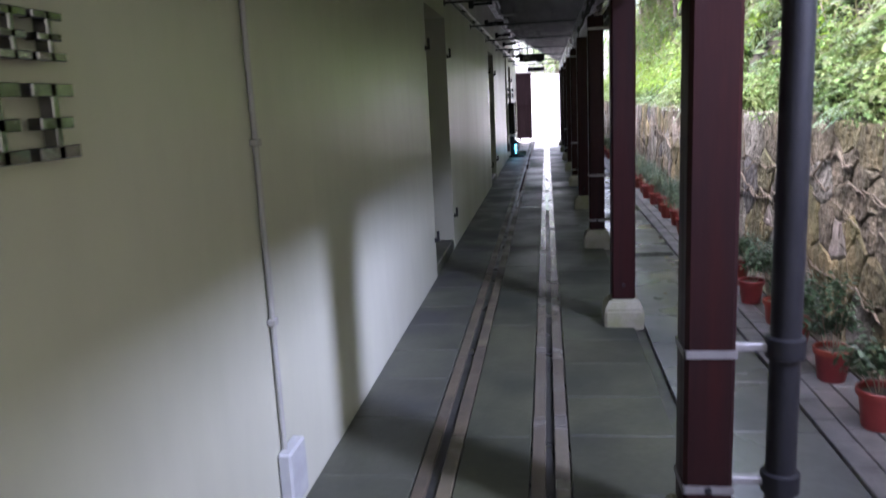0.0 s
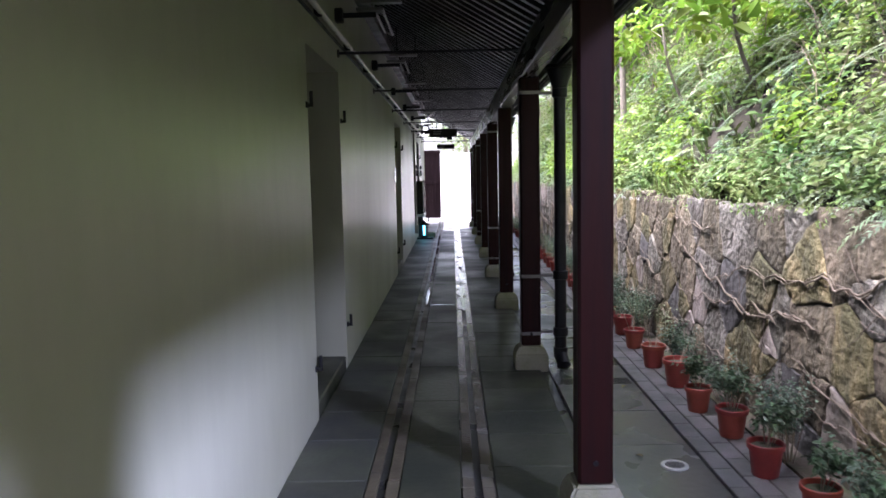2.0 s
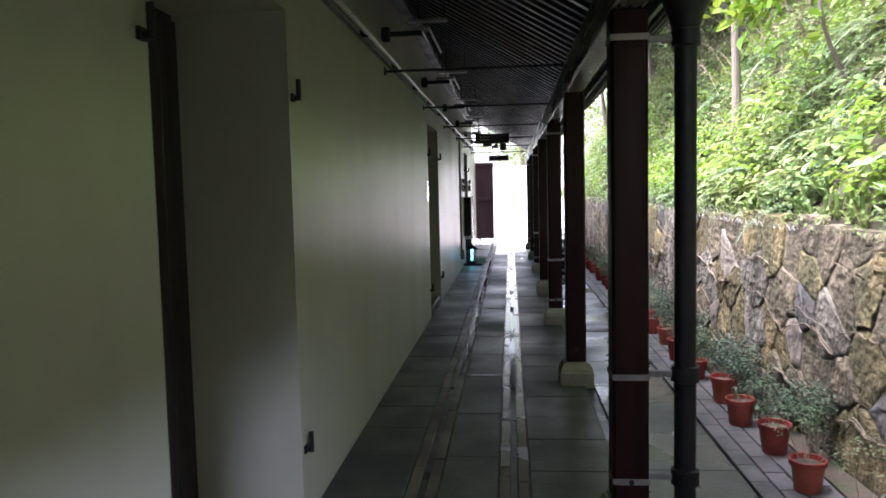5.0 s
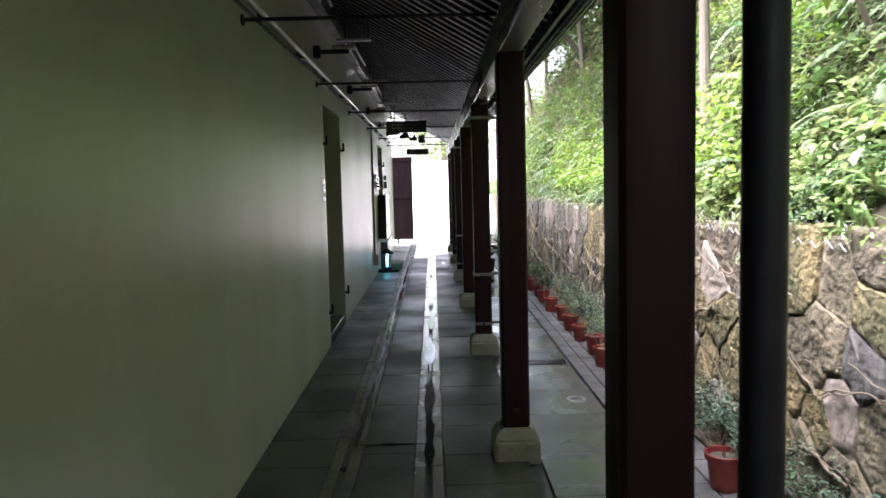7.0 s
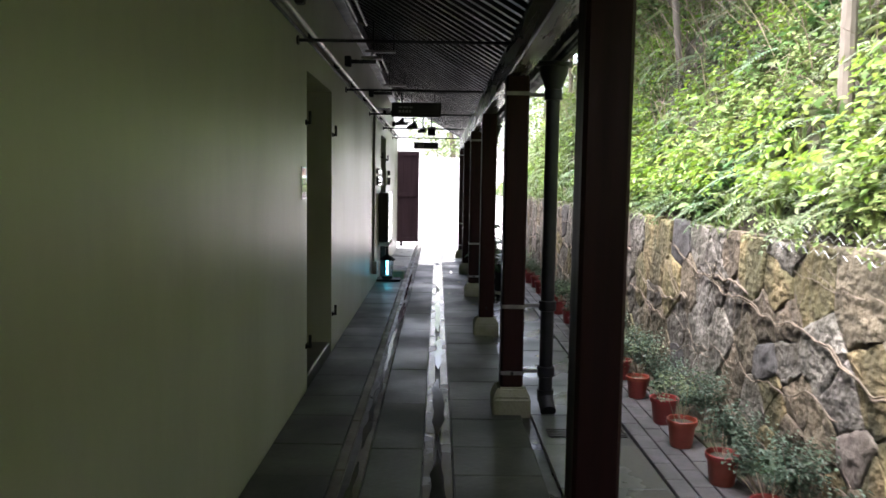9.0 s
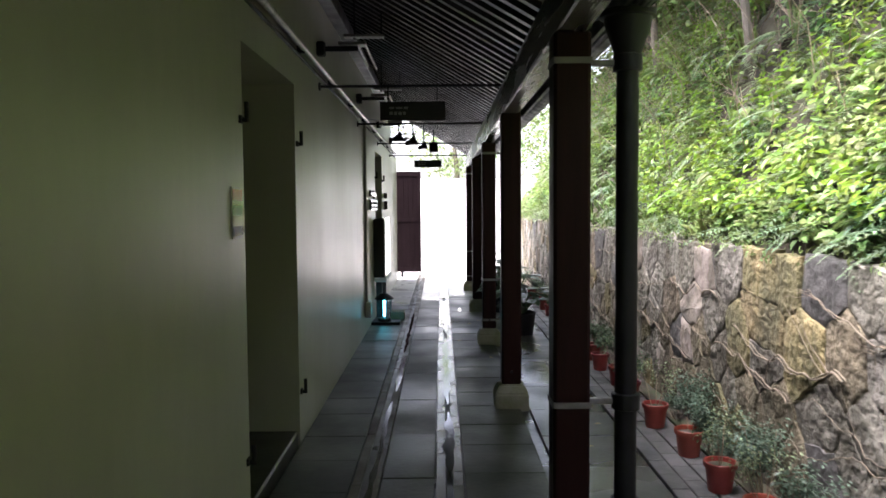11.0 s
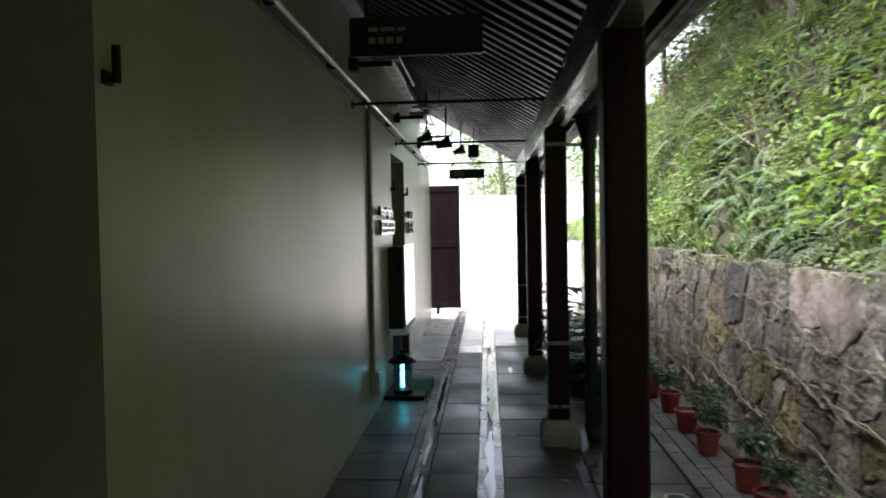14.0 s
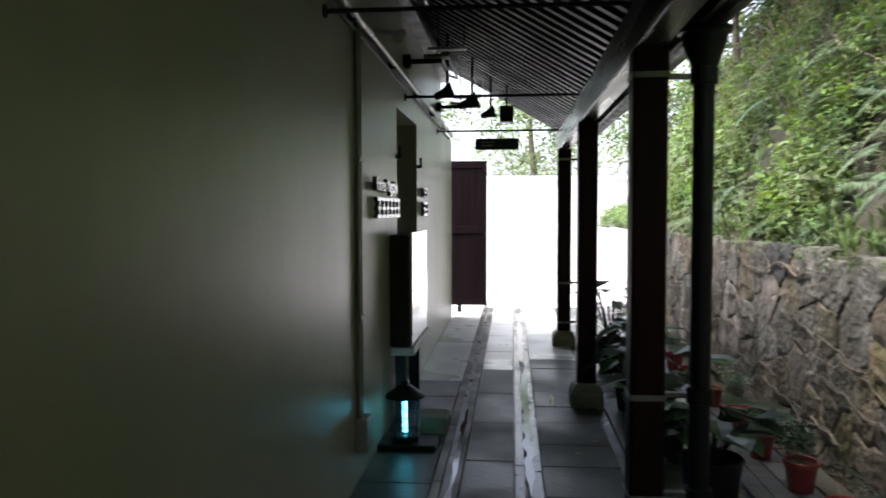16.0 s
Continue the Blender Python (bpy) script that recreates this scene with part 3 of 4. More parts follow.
for x, y, z, s in ((-0.52, 21.2, 2.50, 1.0), (-0.36, 21.7, 2.46, 0.8), (-0.72, 20.8, 2.53, 0.9)):
    fl = thing("floodlight", "black floodlight aimed along the passage", "lamp", (x, y, z), "floodlights")
    bm = bmesh.new()
    add_lathe(bm, [(0.0, -0.13 * s), (0.03 * s, -0.13 * s), (0.045 * s, -0.05 * s), (0.085 * s, 0.06 * s), (0.078 * s, 0.06 * s), (0.03 * s, 0.0), (0.0, 0.0)], 16)
    bmesh.ops.rotate(bm, verts=bm.verts, cent=(0, 0, 0), matrix=Matrix.Rotation(radians(70), 3, "Y"))
    part("head", bm, IRON, fl)
    part("stem", tube((0, 0, 0), (0, 0, roof_z(x) - z + 0.01), 0.012, seg=8), IRON, fl)
speaker = thing("hanging_box", "small dark box hung under the rafters", "box", (-0.20, 21.7, 2.36))
part("body", boxes((-0.07, -0.08, 0.0, 0.07, 0.08, 0.16), bevel=0.008), IRON, speaker)
part("hanger", tube((0, 0, 0.15), (0, 0, roof_z(-0.2) - 2.36 + 0.01), 0.01, seg=8), IRON, speaker)

gate = tagged(new("gate_leaf"), "dark maroon timber gate leaf standing open at the passage end", "gate")
gate.location = (-1.12, 25.02, 0.10)
part("frame", boxes((0, 0, 0, 0.06, 0.045, 2.1), (0.55, 0, 0, 0.61, 0.045, 2.1), (0.06, 0, 0, 0.55, 0.045, 0.10), (0.06, 0, 2.0, 0.55, 0.045, 2.1), (0.06, 0, 1.05, 0.55, 0.045, 1.15), bevel=0.004), GATE, gate)
for k in range(5):
    part("board", boxes((0.06 + 0.098 * k + 0.002, 0.012, 0.1, 0.06 + 0.098 * (k + 1) - 0.002, 0.034, 2.0), bevel=0.003), GATE, gate)
part("panel", boxes((0.05, 0.018, 0.05, 0.56, 0.028, 2.05)), GATE, gate)
part("foot", boxes((0.18, 0.0, -0.106, 0.24, 0.05, 0.0), bevel=0.004), IRON, gate)

# ---- leaves: shapes drawn with numpy and joined into large plant masses ----
rng = np.random.default_rng(7)


def unit_leaf(folded=0.15):
    """A pointed leaf along +y, one unit long, creased along its rib."""
    v = np.array([(0, 0, 0), (0.25, 0.28, folded), (0.21, 0.65, folded * 0.8), (0, 1.0, -0.05), (-0.21, 0.65, folded * 0.8), (-0.25, 0.28, folded), (0, 0.5, 0)], float)
    return v, [(0, 1, 6), (1, 2, 6), (2, 3, 6), (3, 4, 6), (4, 5, 6), (5, 0, 6)]


def frond(count=11, length=1.0):
    """A fern frond along +y that arches down, with paired leaflets."""
    vs, fs = [], []
    for k in range(count):
        u = (k + 1) / (count + 1)
        w = 0.30 * math.sin(math.pi * (0.15 + 0.85 * u)) * (1 - 0.35 * u)
        y, z = u * length, 0.25 * u - 0.55 * u * u
        for s in (-1, 1):
            b = len(vs)
            vs += [(0, y - 0.025, z), (s * w * 0.5, y + 0.01, z + 0.015), (s * w, y + 0.11, z - 0.04), (s * w * 0.45, y + 0.06, z + 0.01)]
            fs.append((b, b + 1, b + 2, b + 3))
    return np.array(vs), fs


def sprig(leaves, size, tall):
    """An upright stem with leaves set round it."""
    lv, lf = unit_leaf()
    vs, fs = [], []
    for k in range(leaves):
        h = tall * (0.25 + 0.75 * k / max(1, leaves - 1))
        a, tilt = k * 2.4 + rng.uniform(-0.4, 0.4), rng.uniform(-0.5, 0.5)
        m = np.array(Matrix.Rotation(a, 3, "Z") @ Matrix.Rotation(tilt, 3, "X") @ Matrix.Rotation(rng.uniform(-0.5, 0.5), 3, "Y"))
        b = len(vs)
        vs += list((lv * size * rng.uniform(0.7, 1.15)) @ m.T + np.array((0.02 * math.cos(a), 0.02 * math.sin(a), h)))
        fs += [tuple(b + i for i in f) for f in lf]
    return np.array(vs), fs


def blades(count, tall):
    vs, fs = [], []
    for k in range(count):
        a, lean, h = rng.uniform(0, 6.28), rng.uniform(0.2, 0.8), tall * rng.uniform(0.6, 1.1)
        d, s = np.array((math.cos(a), math.sin(a), 0)), np.array((-math.sin(a), math.cos(a), 0)) * 0.009
        p0, p1, p2 = d * 0.0, d * lean * h * 0.4 + (0, 0, h * 0.7), d * lean * h + (0, 0, h * 0.85)
        b = len(vs)
        vs += [p0 - s, p0 + s, p1 + s * 1.1, p1 - s * 1.1, p2]
        fs += [(b, b + 1, b + 2, b + 3), (b + 3, b + 2, b + 4)]
    return np.array(vs, float), fs


def scatter(name, shapes, spots, mat, label, category="foliage"):
    """Join many placed copies of some shapes into one mass. spots: place, size, turn about z, lean away from the bank."""
    V, F, base = [], [], 0
    for k, (p, s, a, lean) in enumerate(spots):
        v, f = shapes[k % len(shapes)]
        m = np.array((Matrix.Rotation(lean, 3, "Y") @ Matrix.Rotation(a, 3, "Z")))
        V.append((v * s) @ m.T + np.array(p))
        F += [tuple(base + i for i in q) for q in f]
        base += len(v)
    me = flat_mesh(name, np.concatenate(V).tolist(), F, mat)
    return tagged(new(name, me), label, category, kind="stuff")


def bank_spots(count, x_lo, x_hi, size, lean=(-0.9, -0.1), power=1.5, y_lo=1.5, y_hi=30.0, up=0.0, patch=None):
    out = []
    while len(out) < count:
        x, y = x_lo + (x_hi - x_lo) * rng.random() ** power, rng.uniform(y_lo, y_hi)
        bare = -0.08 + 0.02 * min(1.0, max(0.0, (y - 11.0) / 4.0)) * min(1.0, max(0.0, (x - 1.9) / 0.35))
        if patch is not None and noise.noise(Vector((x * 0.9, y * 0.9, patch))) < bare:
            continue
        out.append(((x, y, hill_z(x, y) + up - 0.02), rng.uniform(*size), rng.uniform(0, 6.28), rng.uniform(*lean)))
    return out


FRONDS = [frond(11), frond(9), frond(13)]
LONG_FRONDS = [frond(20), frond(17), frond(22)]
SPRIGS = [sprig(7, 0.062, 0.17), sprig(8, 0.050, 0.21), sprig(6, 0.078, 0.14), sprig(9, 0.040, 0.24)]
BROAD = [sprig(5, 0.13, 0.16), sprig(4, 0.16, 0.20)]
BLADES = [blades(7, 0.28), blades(9, 0.22)]
scatter("hillside_herbs", SPRIGS, bank_spots(11000, 1.70, 3.6, (0.6, 1.3), (-0.7, 0.1), patch=1.0), LEAF, "dense bright green herbs covering the bank")
scatter("hillside_ferns", FRONDS, bank_spots(8000, 1.72, 3.8, (0.13, 0.34), (-0.7, 0.2), patch=9.0, up=0.05), FERN, "arching pale green ferns on the bank")
scatter("hillside_grass", BLADES, bank_spots(2600, 1.68, 3.2, (0.5, 1.0), (-0.6, 0.1)), LEAF, "grassy tufts along the top of the wall")
scatter("hillside_young_leaves", SPRIGS, bank_spots(2400, 1.72, 3.8, (0.8, 1.4), up=0.08, patch=5.0), BRIGHT, "yellow-green young shoots among the herbs")
scatter("hillside_brush", SPRIGS, bank_spots(6000, 3.2, 9.0, (1.8, 3.6), (-0.8, 0.3), 1.3), LEAF, "leafy brush on the upper bank")
scatter("wall_top_creepers", SPRIGS, [((1.60 + rng.uniform(-0.02, 0.12), yy, 1.24 + rng.uniform(-0.06, 0.05)), rng.uniform(0.35, 0.7), rng.uniform(0, 6.28), rng.uniform(-1.8, -0.5)) for yy in rng.uniform(2.0, 25.4, 520)], LEAF, "leaves spilling over the wall top")

# dry stems and twigs in the bank
bm_v, bm_f = [], []
for k in range(2600):
    x, y = 1.9 + 2.4 * rng.random() ** 0.7, rng.uniform(2.0, 29.0) if k % 2 else rng.uniform(11.5, 26.0)
    p = np.array((x, y, hill_z(x, y)))
    d = np.array((rng.uniform(-0.5, 0.3), rng.uniform(-0.7, 0.7), rng.uniform(0.3, 1.0)))
    L, r = rng.uniform(0.3, 1.0), rng.uniform(0.002, 0.006)
    q = p + d * L + np.array((-0.12 * L, 0, -0.15 * L))
    mid = p + d * L * 0.55
    b = len(bm_v)
    for c, rr in ((p, r), (mid, r * 0.8), (q, r * 0.4)):
        for t in range(3):
            bm_v.append((c[0] + rr * math.cos(2.1 * t), c[1] + rr * math.sin(2.1 * t), c[2]))
    for s in (0, 3):
        for t in range(3):
            bm_f.append((b + s + t, b + s + (t + 1) % 3, b + s + 3 + (t + 1) % 3, b + s + 3 + t))
tagged(new("dry_stems", flat_mesh("dry_stems", bm_v, bm_f, TWIG)), "dry brown stems tangled in the greenery", "foliage", kind="stuff")

bm_v, bm_f = [], []
for k in range(420):
    x, y = 2.05 + 1.2 * rng.random(), rng.uniform(11.5, 24.0) if k % 3 else rng.uniform(4.0, 10.0)
    p = np.array((x, y, hill_z(x, y)))
    d = np.array((rng.uniform(-0.7, 0.1), rng.uniform(-0.8, 0.8), rng.uniform(0.2, 1.0)))
    step, r, b = rng.uniform(0.12, 0.30), rng.uniform(0.0025, 0.006), len(bm_v)
    for j in range(6):
        rr = r * (1 - 0.13 * j)
        for t in range(4):
            bm_v.append((p[0] + rr * math.cos(1.57 * t), p[1] + rr * math.sin(1.57 * t), p[2]))
        p = p + d * step
        d = d + np.array((rng.uniform(-0.2, 0.1), rng.uniform(-0.3, 0.3), rng.uniform(-0.35, 0.1)))
    for j in range(5):
        for t in range(4):
            bm_f.append((b + 4 * j + t, b + 4 * j + (t + 1) % 4, b + 4 * j + 4 + (t + 1) % 4, b + 4 * j + 4 + t))
tagged(new("dry_branches", flat_mesh("dry_branches", bm_v, bm_f, TWIG)), "pale dry branches hanging in the upper greenery", "foliage", kind="stuff")
scatter("hillside_large_ferns", LONG_FRONDS, bank_spots(1100, 1.80, 3.4, (0.24, 0.50), (-0.8, 0.1), 1.0, up=0.14, patch=21.0), FERN, "large pale drooping fern fronds")

scatter("hillside_broad_leaves", BROAD, bank_spots(650, 1.75, 3.0, (0.45, 0.95), (-0.9, 0.1), 1.0, up=0.08, patch=14.0), LEAF, "broad pale leaves standing out of the herbs")

# ---- trees on the bank ----


def limb(bm, points, r0, r1, seg=8):
    rings = []
    for k, p in enumerate(points):
        r = r0 + (r1 - r0) * k / (len(points) - 1)
        rings.append([bm.verts.new((p[0] + r * math.cos(2 * math.pi * t / seg), p[1] + r * math.sin(2 * math.pi * t / seg), p[2])) for t in range(seg)])
    for a, b in zip(rings, rings[1:]):
        for t in range(seg):
            bm.faces.new((a[t], a[(t + 1) % seg], b[(t + 1) % seg], b[t]))


def tree(x, y, tall, r, crown, leaves, size, mat, label, lean=(0, 0), shapes=SPRIGS):
    base = hill_z(x, y) - 0.1
    ob = thing("tree", label, "tree", (x, y, base))
    bm = bmesh.new()
    pts = [Vector((lean[0] * t + 0.05 * math.sin(5 * t + x), lean[1] * t + 0.05 * math.cos(4 * t), tall * t)) for t in [k / 8 for k in range(9)]]
    limb(bm, pts, r, r * 0.45, 10)
    part("trunk", bm, BARK, ob)
    spots, tips = [], []
    for k in range(7):
        a = k * 2.4 + y
        s = pts[4 + k % 5]
        tip = s + Vector((math.cos(a) * crown, math.sin(a) * crown, crown * rng.uniform(0.1, 0.6)))
        bm = bmesh.new()
        limb(bm, [s, s.lerp(tip, 0.5) + Vector((0, 0, 0.08 * crown)), tip], r * 0.35, r * 0.08, 6)
        part("limb", bm, BARK, ob)
        tips += [s.lerp(tip, u) for u in (0.5, 0.75, 1.0)]
    for k in range(leaves):
        c = tips[k % len(tips)]
        p = c + Vector(rng.normal(0, crown * 0.22, 3).tolist())
        spots.append((tuple(p), size * rng.uniform(0.7, 1.3), rng.uniform(0, 6.28), rng.uniform(-1.2, 1.2)))
    V, F, n0 = [], [], 0
    for k, (p, s, a, le) in enumerate(spots):
        v, f = shapes[k % len(shapes)]
        m = np.array(Matrix.Rotation(le, 3, "Y") @ Matrix.Rotation(a, 3, "Z"))
        V.append((v * s) @ m.T + np.array(p))
        F += [tuple(n0 + i for i in q) for q in f]
        n0 += len(v)
    cr = new("crown", flat_mesh("crown", np.concatenate(V).tolist(), F, mat))
    cr.parent = ob
    return ob


tree(2.05, 11.45, 4.5, 0.045, 1.2, 260, 1.26, LEAF, "slender grey-barked tree rising from the ferns", (0.1, 0.0))
tree(2.25, 7.5, 1.0, 0.022, 0.55, 90, 0.9, BRIGHT, "young tree with large pale yellow-green leaves", (-0.40, -0.2), BROAD)
tree(2.35, 9.6, 1.1, 0.022, 0.6, 90, 0.9, BRIGHT, "young tree with large pale yellow-green leaves", (-0.35, 0.1), BROAD)
# crown out of view, added to darken the kerb near the start
tree(2.75, 4.8, 3.2, 0.05, 1.5, 700, 1.61, LEAF, "dense unseen tree added to shade the kerb", (-1.0, 0.0))
# this one is unseen, added to block light coming over the bank
tree(4.3, 4.6, 2.2, 0.06, 1.4, 600, 1.68, LEAF, "bushy screening tree on the upper bank")
tree(3.3, 22.0, 3.0, 0.06, 1.5, 500, 2.4, LEAF, "bushy screening tree on the upper bank")
tree(3.0, 25.0, 3.0, 0.06, 1.3, 500, 2.4, LEAF, "bushy tree near the end of the bank")
tree(2.5, 15.6, 4.2, 0.04, 1.3, 240, 1.8, LEAF, "thin tree among dry stems on the bank", (-0.2, 0.3))
tree(2.7, 19.0, 4.5, 0.05, 1.4, 420, 2.0, LEAF, "thin tree among dry stems on the bank", (-0.2, -0.2))
tree(2.5, 24.3, 3.6, 0.06, 1.6, 800, 2.6, LEAF, "dense leafy tree near the end of the bank", (-0.2, 0.3))
# high canopy added to shade the bank; crowns mostly out of view
for y in (5.6, 14.6, 17.4, 20.2):
    tree(3.3, y, 4.6 if y < 10 else 2.4, 0.07, 1.7, 520 if y < 10 else 1700, 2.3, LEAF, "leafy tree added over the bank to shade it", (-1.5 if y < 10 else -2.0, 0.3))
# unseen crowns, added so pots and lower stones get less light
for x, y in ((2.5, 3.9), (2.9, 5.6)):
    tree(x, y, 3.6, 0.06, 1.2, 1200, 2.5, LEAF, "dense tree added above the view to shade the stone wall", (-1.0, 0.1))
for k, (x, y) in enumerate(((7.5, 10.5), (8.0, 16.5), (7.4, 23.0))):
    tree(x, y, 5.0, 0.09, 2.0, 300, 3.0, LEAF, "tall leafy tree on the upper bank", (0.2 * (k % 2), 0.3))


def yard_tree(x, y, tall, crown, leaves):
    ob = thing("tree", "leafy tree behind the white yard wall", "tree", (x, y, -0.06))
    bm = bmesh.new()
    limb(bm, [Vector((0.1 * math.sin(k), 0.08 * k, tall * k / 5)) for k in range(6)], 0.16, 0.06, 8)
    part("trunk", bm, BARK, ob)
    V, F, n0 = [], [], 0
    for k in range(leaves):
        d = Vector(rng.normal(0, 1, 3).tolist())
        p = Vector((0, 0.3, tall * 0.8)) + d.normalized() * crown * rng.uniform(0.45, 1.05) * (0.8 + 0.3 * noise.noise(d.normalized() * 2))
        v, f = SPRIGS[k % len(SPRIGS)]
        m = np.array(Matrix.Rotation(rng.uniform(-1, 1), 3, "Y") @ Matrix.Rotation(rng.uniform(0, 6.28), 3, "Z"))
        V.append((v * rng.uniform(2.5, 4.0)) @ m.T + np.array(p))
        F += [tuple(n0 + i for i in q) for q in f]
        n0 += len(v)
    cr = new("crown", flat_mesh("crown", np.concatenate(V).tolist(), F, LEAF))
    cr.parent = ob


for x, y in ((-3.5, 36.0), (0.5, 37.0), (4.0, 35.5), (7.5, 37.0), (5.2, 34.4), (10.0, 35.0)):
    yard_tree(x, y, 4.6, 2.2, 420)

# ---- wire netting on the stone wall ----
bm = bmesh.new()
for row in range(4):
    for k in range(46):
        y, z = 8.6 + 0.055 * k, 1.19 + 0.028 * row
        x = STONE_X - 0.02 + 0.03 * row + 0.01 * math.sin(k)
        zig = 0.014 if (k + row) % 2 else -0.014
        add_tube(bm, (x, y, z + zig), (x + 0.004, y + 0.055, z - zig), 0.0014, seg=4)
netting = new("wire_netting", mesh_of("wire_netting", bm, WIRE, False))
tagged(netting, "crumpled galvanised wire netting along the wall top", "netting")

# ---- potted plants ----


def pot_plant(kind):
    ob = thing("potted_plant", ("red plastic pot with a bushy dark green shrub", "red plastic pot with a sparse feathery shrub", "red plastic pot of bare soil with a few twigs", "red plastic pot with a tall leafy shrub")[kind], "potted plant", group="pots along the stone wall")
    bm = bmesh.new()
    add_lathe(bm, [(0.0, 0.0), (0.070, 0.0), (0.074, 0.006), (0.092, 0.155), (0.092, 0.160)], 20)
    pot_ob = part("pot", bm, TERRACOTTA, ob)
    bm = bmesh.new()
    add_lathe(bm, [(0.092, 0.158), (0.104, 0.160), (0.106, 0.188), (0.101, 0.193), (0.094, 0.190), (0.088, 0.15), (0.080, 0.10)], 20)
    part("rim", bm, TERRACOTTA, pot_ob)
    bm = bmesh.new()
    add_lathe(bm, [(0.0, 0.168), (0.05, 0.172), (0.089, 0.163)], 14)
    part("soil", bm, SOIL, ob, "dark potting soil")
    n = (26, 16, 3, 34)[kind]
    bm = bmesh.new()
    spots = []
    for k in range(max(4, n // 3)):
        a, h, r = rng.uniform(0, 6.28), rng.uniform(0.10, (0.22, 0.30, 0.16, 0.40)[kind]), rng.uniform(0.03, 0.14)
        tip = (r * math.cos(a), r * math.sin(a), 0.165 + h)
        add_tube(bm, (0.3 * r * math.cos(a), 0.3 * r * math.sin(a), 0.165), tip, 0.003, 0.0015, 4)
        for _ in range(5 if kind != 2 else 1):
            spots.append(((tip[0] + rng.normal(0, 0.035), tip[1] + rng.normal(0, 0.035), 0.165 + h * rng.uniform(0.4, 1.0)), rng.uniform(0.45, 0.75), rng.uniform(0, 6.28), rng.uniform(-0.8, 0.8)))
    part("stem_growth", bm, TWIG, ob)
    shapes = [sprig(7, 0.05, 0.10), sprig(6, 0.06, 0.08)] if kind != 1 else [sprig(9, 0.028, 0.16), sprig(8, 0.035, 0.14)]
    V, F, n0 = [], [], 0
    for k, (p, s, a, le) in enumerate(spots):
        v, f = shapes[k % 2]
        m = np.array(Matrix.Rotation(le, 3, "Y") @ Matrix.Rotation(a, 3, "Z"))
        V.append((v * s * 1.5) @ m.T + np.array(p))
        F += [tuple(n0 + i for i in q) for q in f]
        n0 += len(v)
    fol = new("foliage", flat_mesh("foliage", np.concatenate(V).tolist(), F, POT_LEAF if kind != 1 else FERN))
    fol.parent = ob
    return ob


POT_Z = 0.012
first = [pot_plant(k) for k in range(4)]
pot_rows = [3.1, 3.65, 4.15, 4.6, 5.07, 5.6, 6.04, 6.58, 7.08, 7.69, 8.21, 8.70, 9.18, 9.80, 10.43, 11.05, 11.58, 12.0, 12.56, 13.05, 13.6, 14.17, 14.87, 15.33, 15.9, 16.33, 17.0, 17.52, 18.09, 18.61, 19.2, 19.8, 20.4, 21.1]
kinds = [0, 3, 0, 0, 0, 0, 0, 2, 1, 1, 2, 2, 2, 1, 2, 2, 1, 2, 1, 1, 2, 1, 3, 1, 0, 0, 3, 2, 0, 0, 1, 1, 0, 2]
used = set()
for y, k in zip(pot_rows, kinds):
    m = pose(1.315 + 0.02 * math.sin(y * 7) + 0.0015 * y, y, POT_Z, 0, 0, 97 * y) @ Matrix.Scale(0.90 + 0.05 * math.sin(y * 5), 4)
    if k in used:
        copy_thing(first[k], m)
    else:
        used.add(k)
        first[k].matrix_basis = m


def border_shrub(tall):
    ob = thing("border_shrub", "feathery blue-green shrub growing at the foot of the stone wall", "shrub", group="shrubs along the stone wall")
    bm, V, F, n0 = bmesh.new(), [], [], 0
    for k in range(11):
        a, r, h = rng.uniform(0, 6.28), rng.uniform(0.02, 0.13), tall * rng.uniform(0.55, 1.05)
        tip = Vector((r * math.cos(a) - 0.03, 1.5 * r * math.sin(a), h))
        add_tube(bm, (0.2 * tip.x, 0.2 * tip.y, -0.01), tip, 0.003, 0.0015, 4)
        for j in range(9):
            c = tip * rng.uniform(0.45, 1.05)
            v, f = FEATHERY[j % 2]
            m = np.array(Matrix.Rotation(rng.uniform(-0.9, 0.9), 3, "Y") @ Matrix.Rotation(rng.uniform(0, 6.28), 3, "Z"))
            V.append((v * rng.uniform(0.7, 1.1)) @ m.T + np.array(c))
            F += [tuple(n0 + i for i in q) for q in f]
            n0 += len(v)
    part("stem_growth", bm, TWIG, ob)
    fol = new("foliage", flat_mesh("foliage", np.concatenate(V).tolist(), F, SHRUB))
    fol.parent = ob
    return ob


FEATHERY = [sprig(9, 0.026, 0.11), sprig(8, 0.032, 0.10)]
shrubs = [border_shrub(0.30), border_shrub(0.38), border_shrub(0.24)]
y, k = 4.4, 0
while y < 24.5:
    m = pose(1.50 + rng.uniform(-0.02, 0.02), y, 0.015, 0, 0, rng.uniform(-25, 25)) @ Matrix.Scale(1.0 if y < 14.0 else 0.7, 4)
    if k < 3:
        shrubs[k].matrix_basis = m
    else:
        copy_thing(shrubs[k % 3], m)
    y, k = y + (rng.uniform(0.28, 0.5) if 7.5 < y < 14.0 else rng.uniform(0.7, 1.2)), k + 1


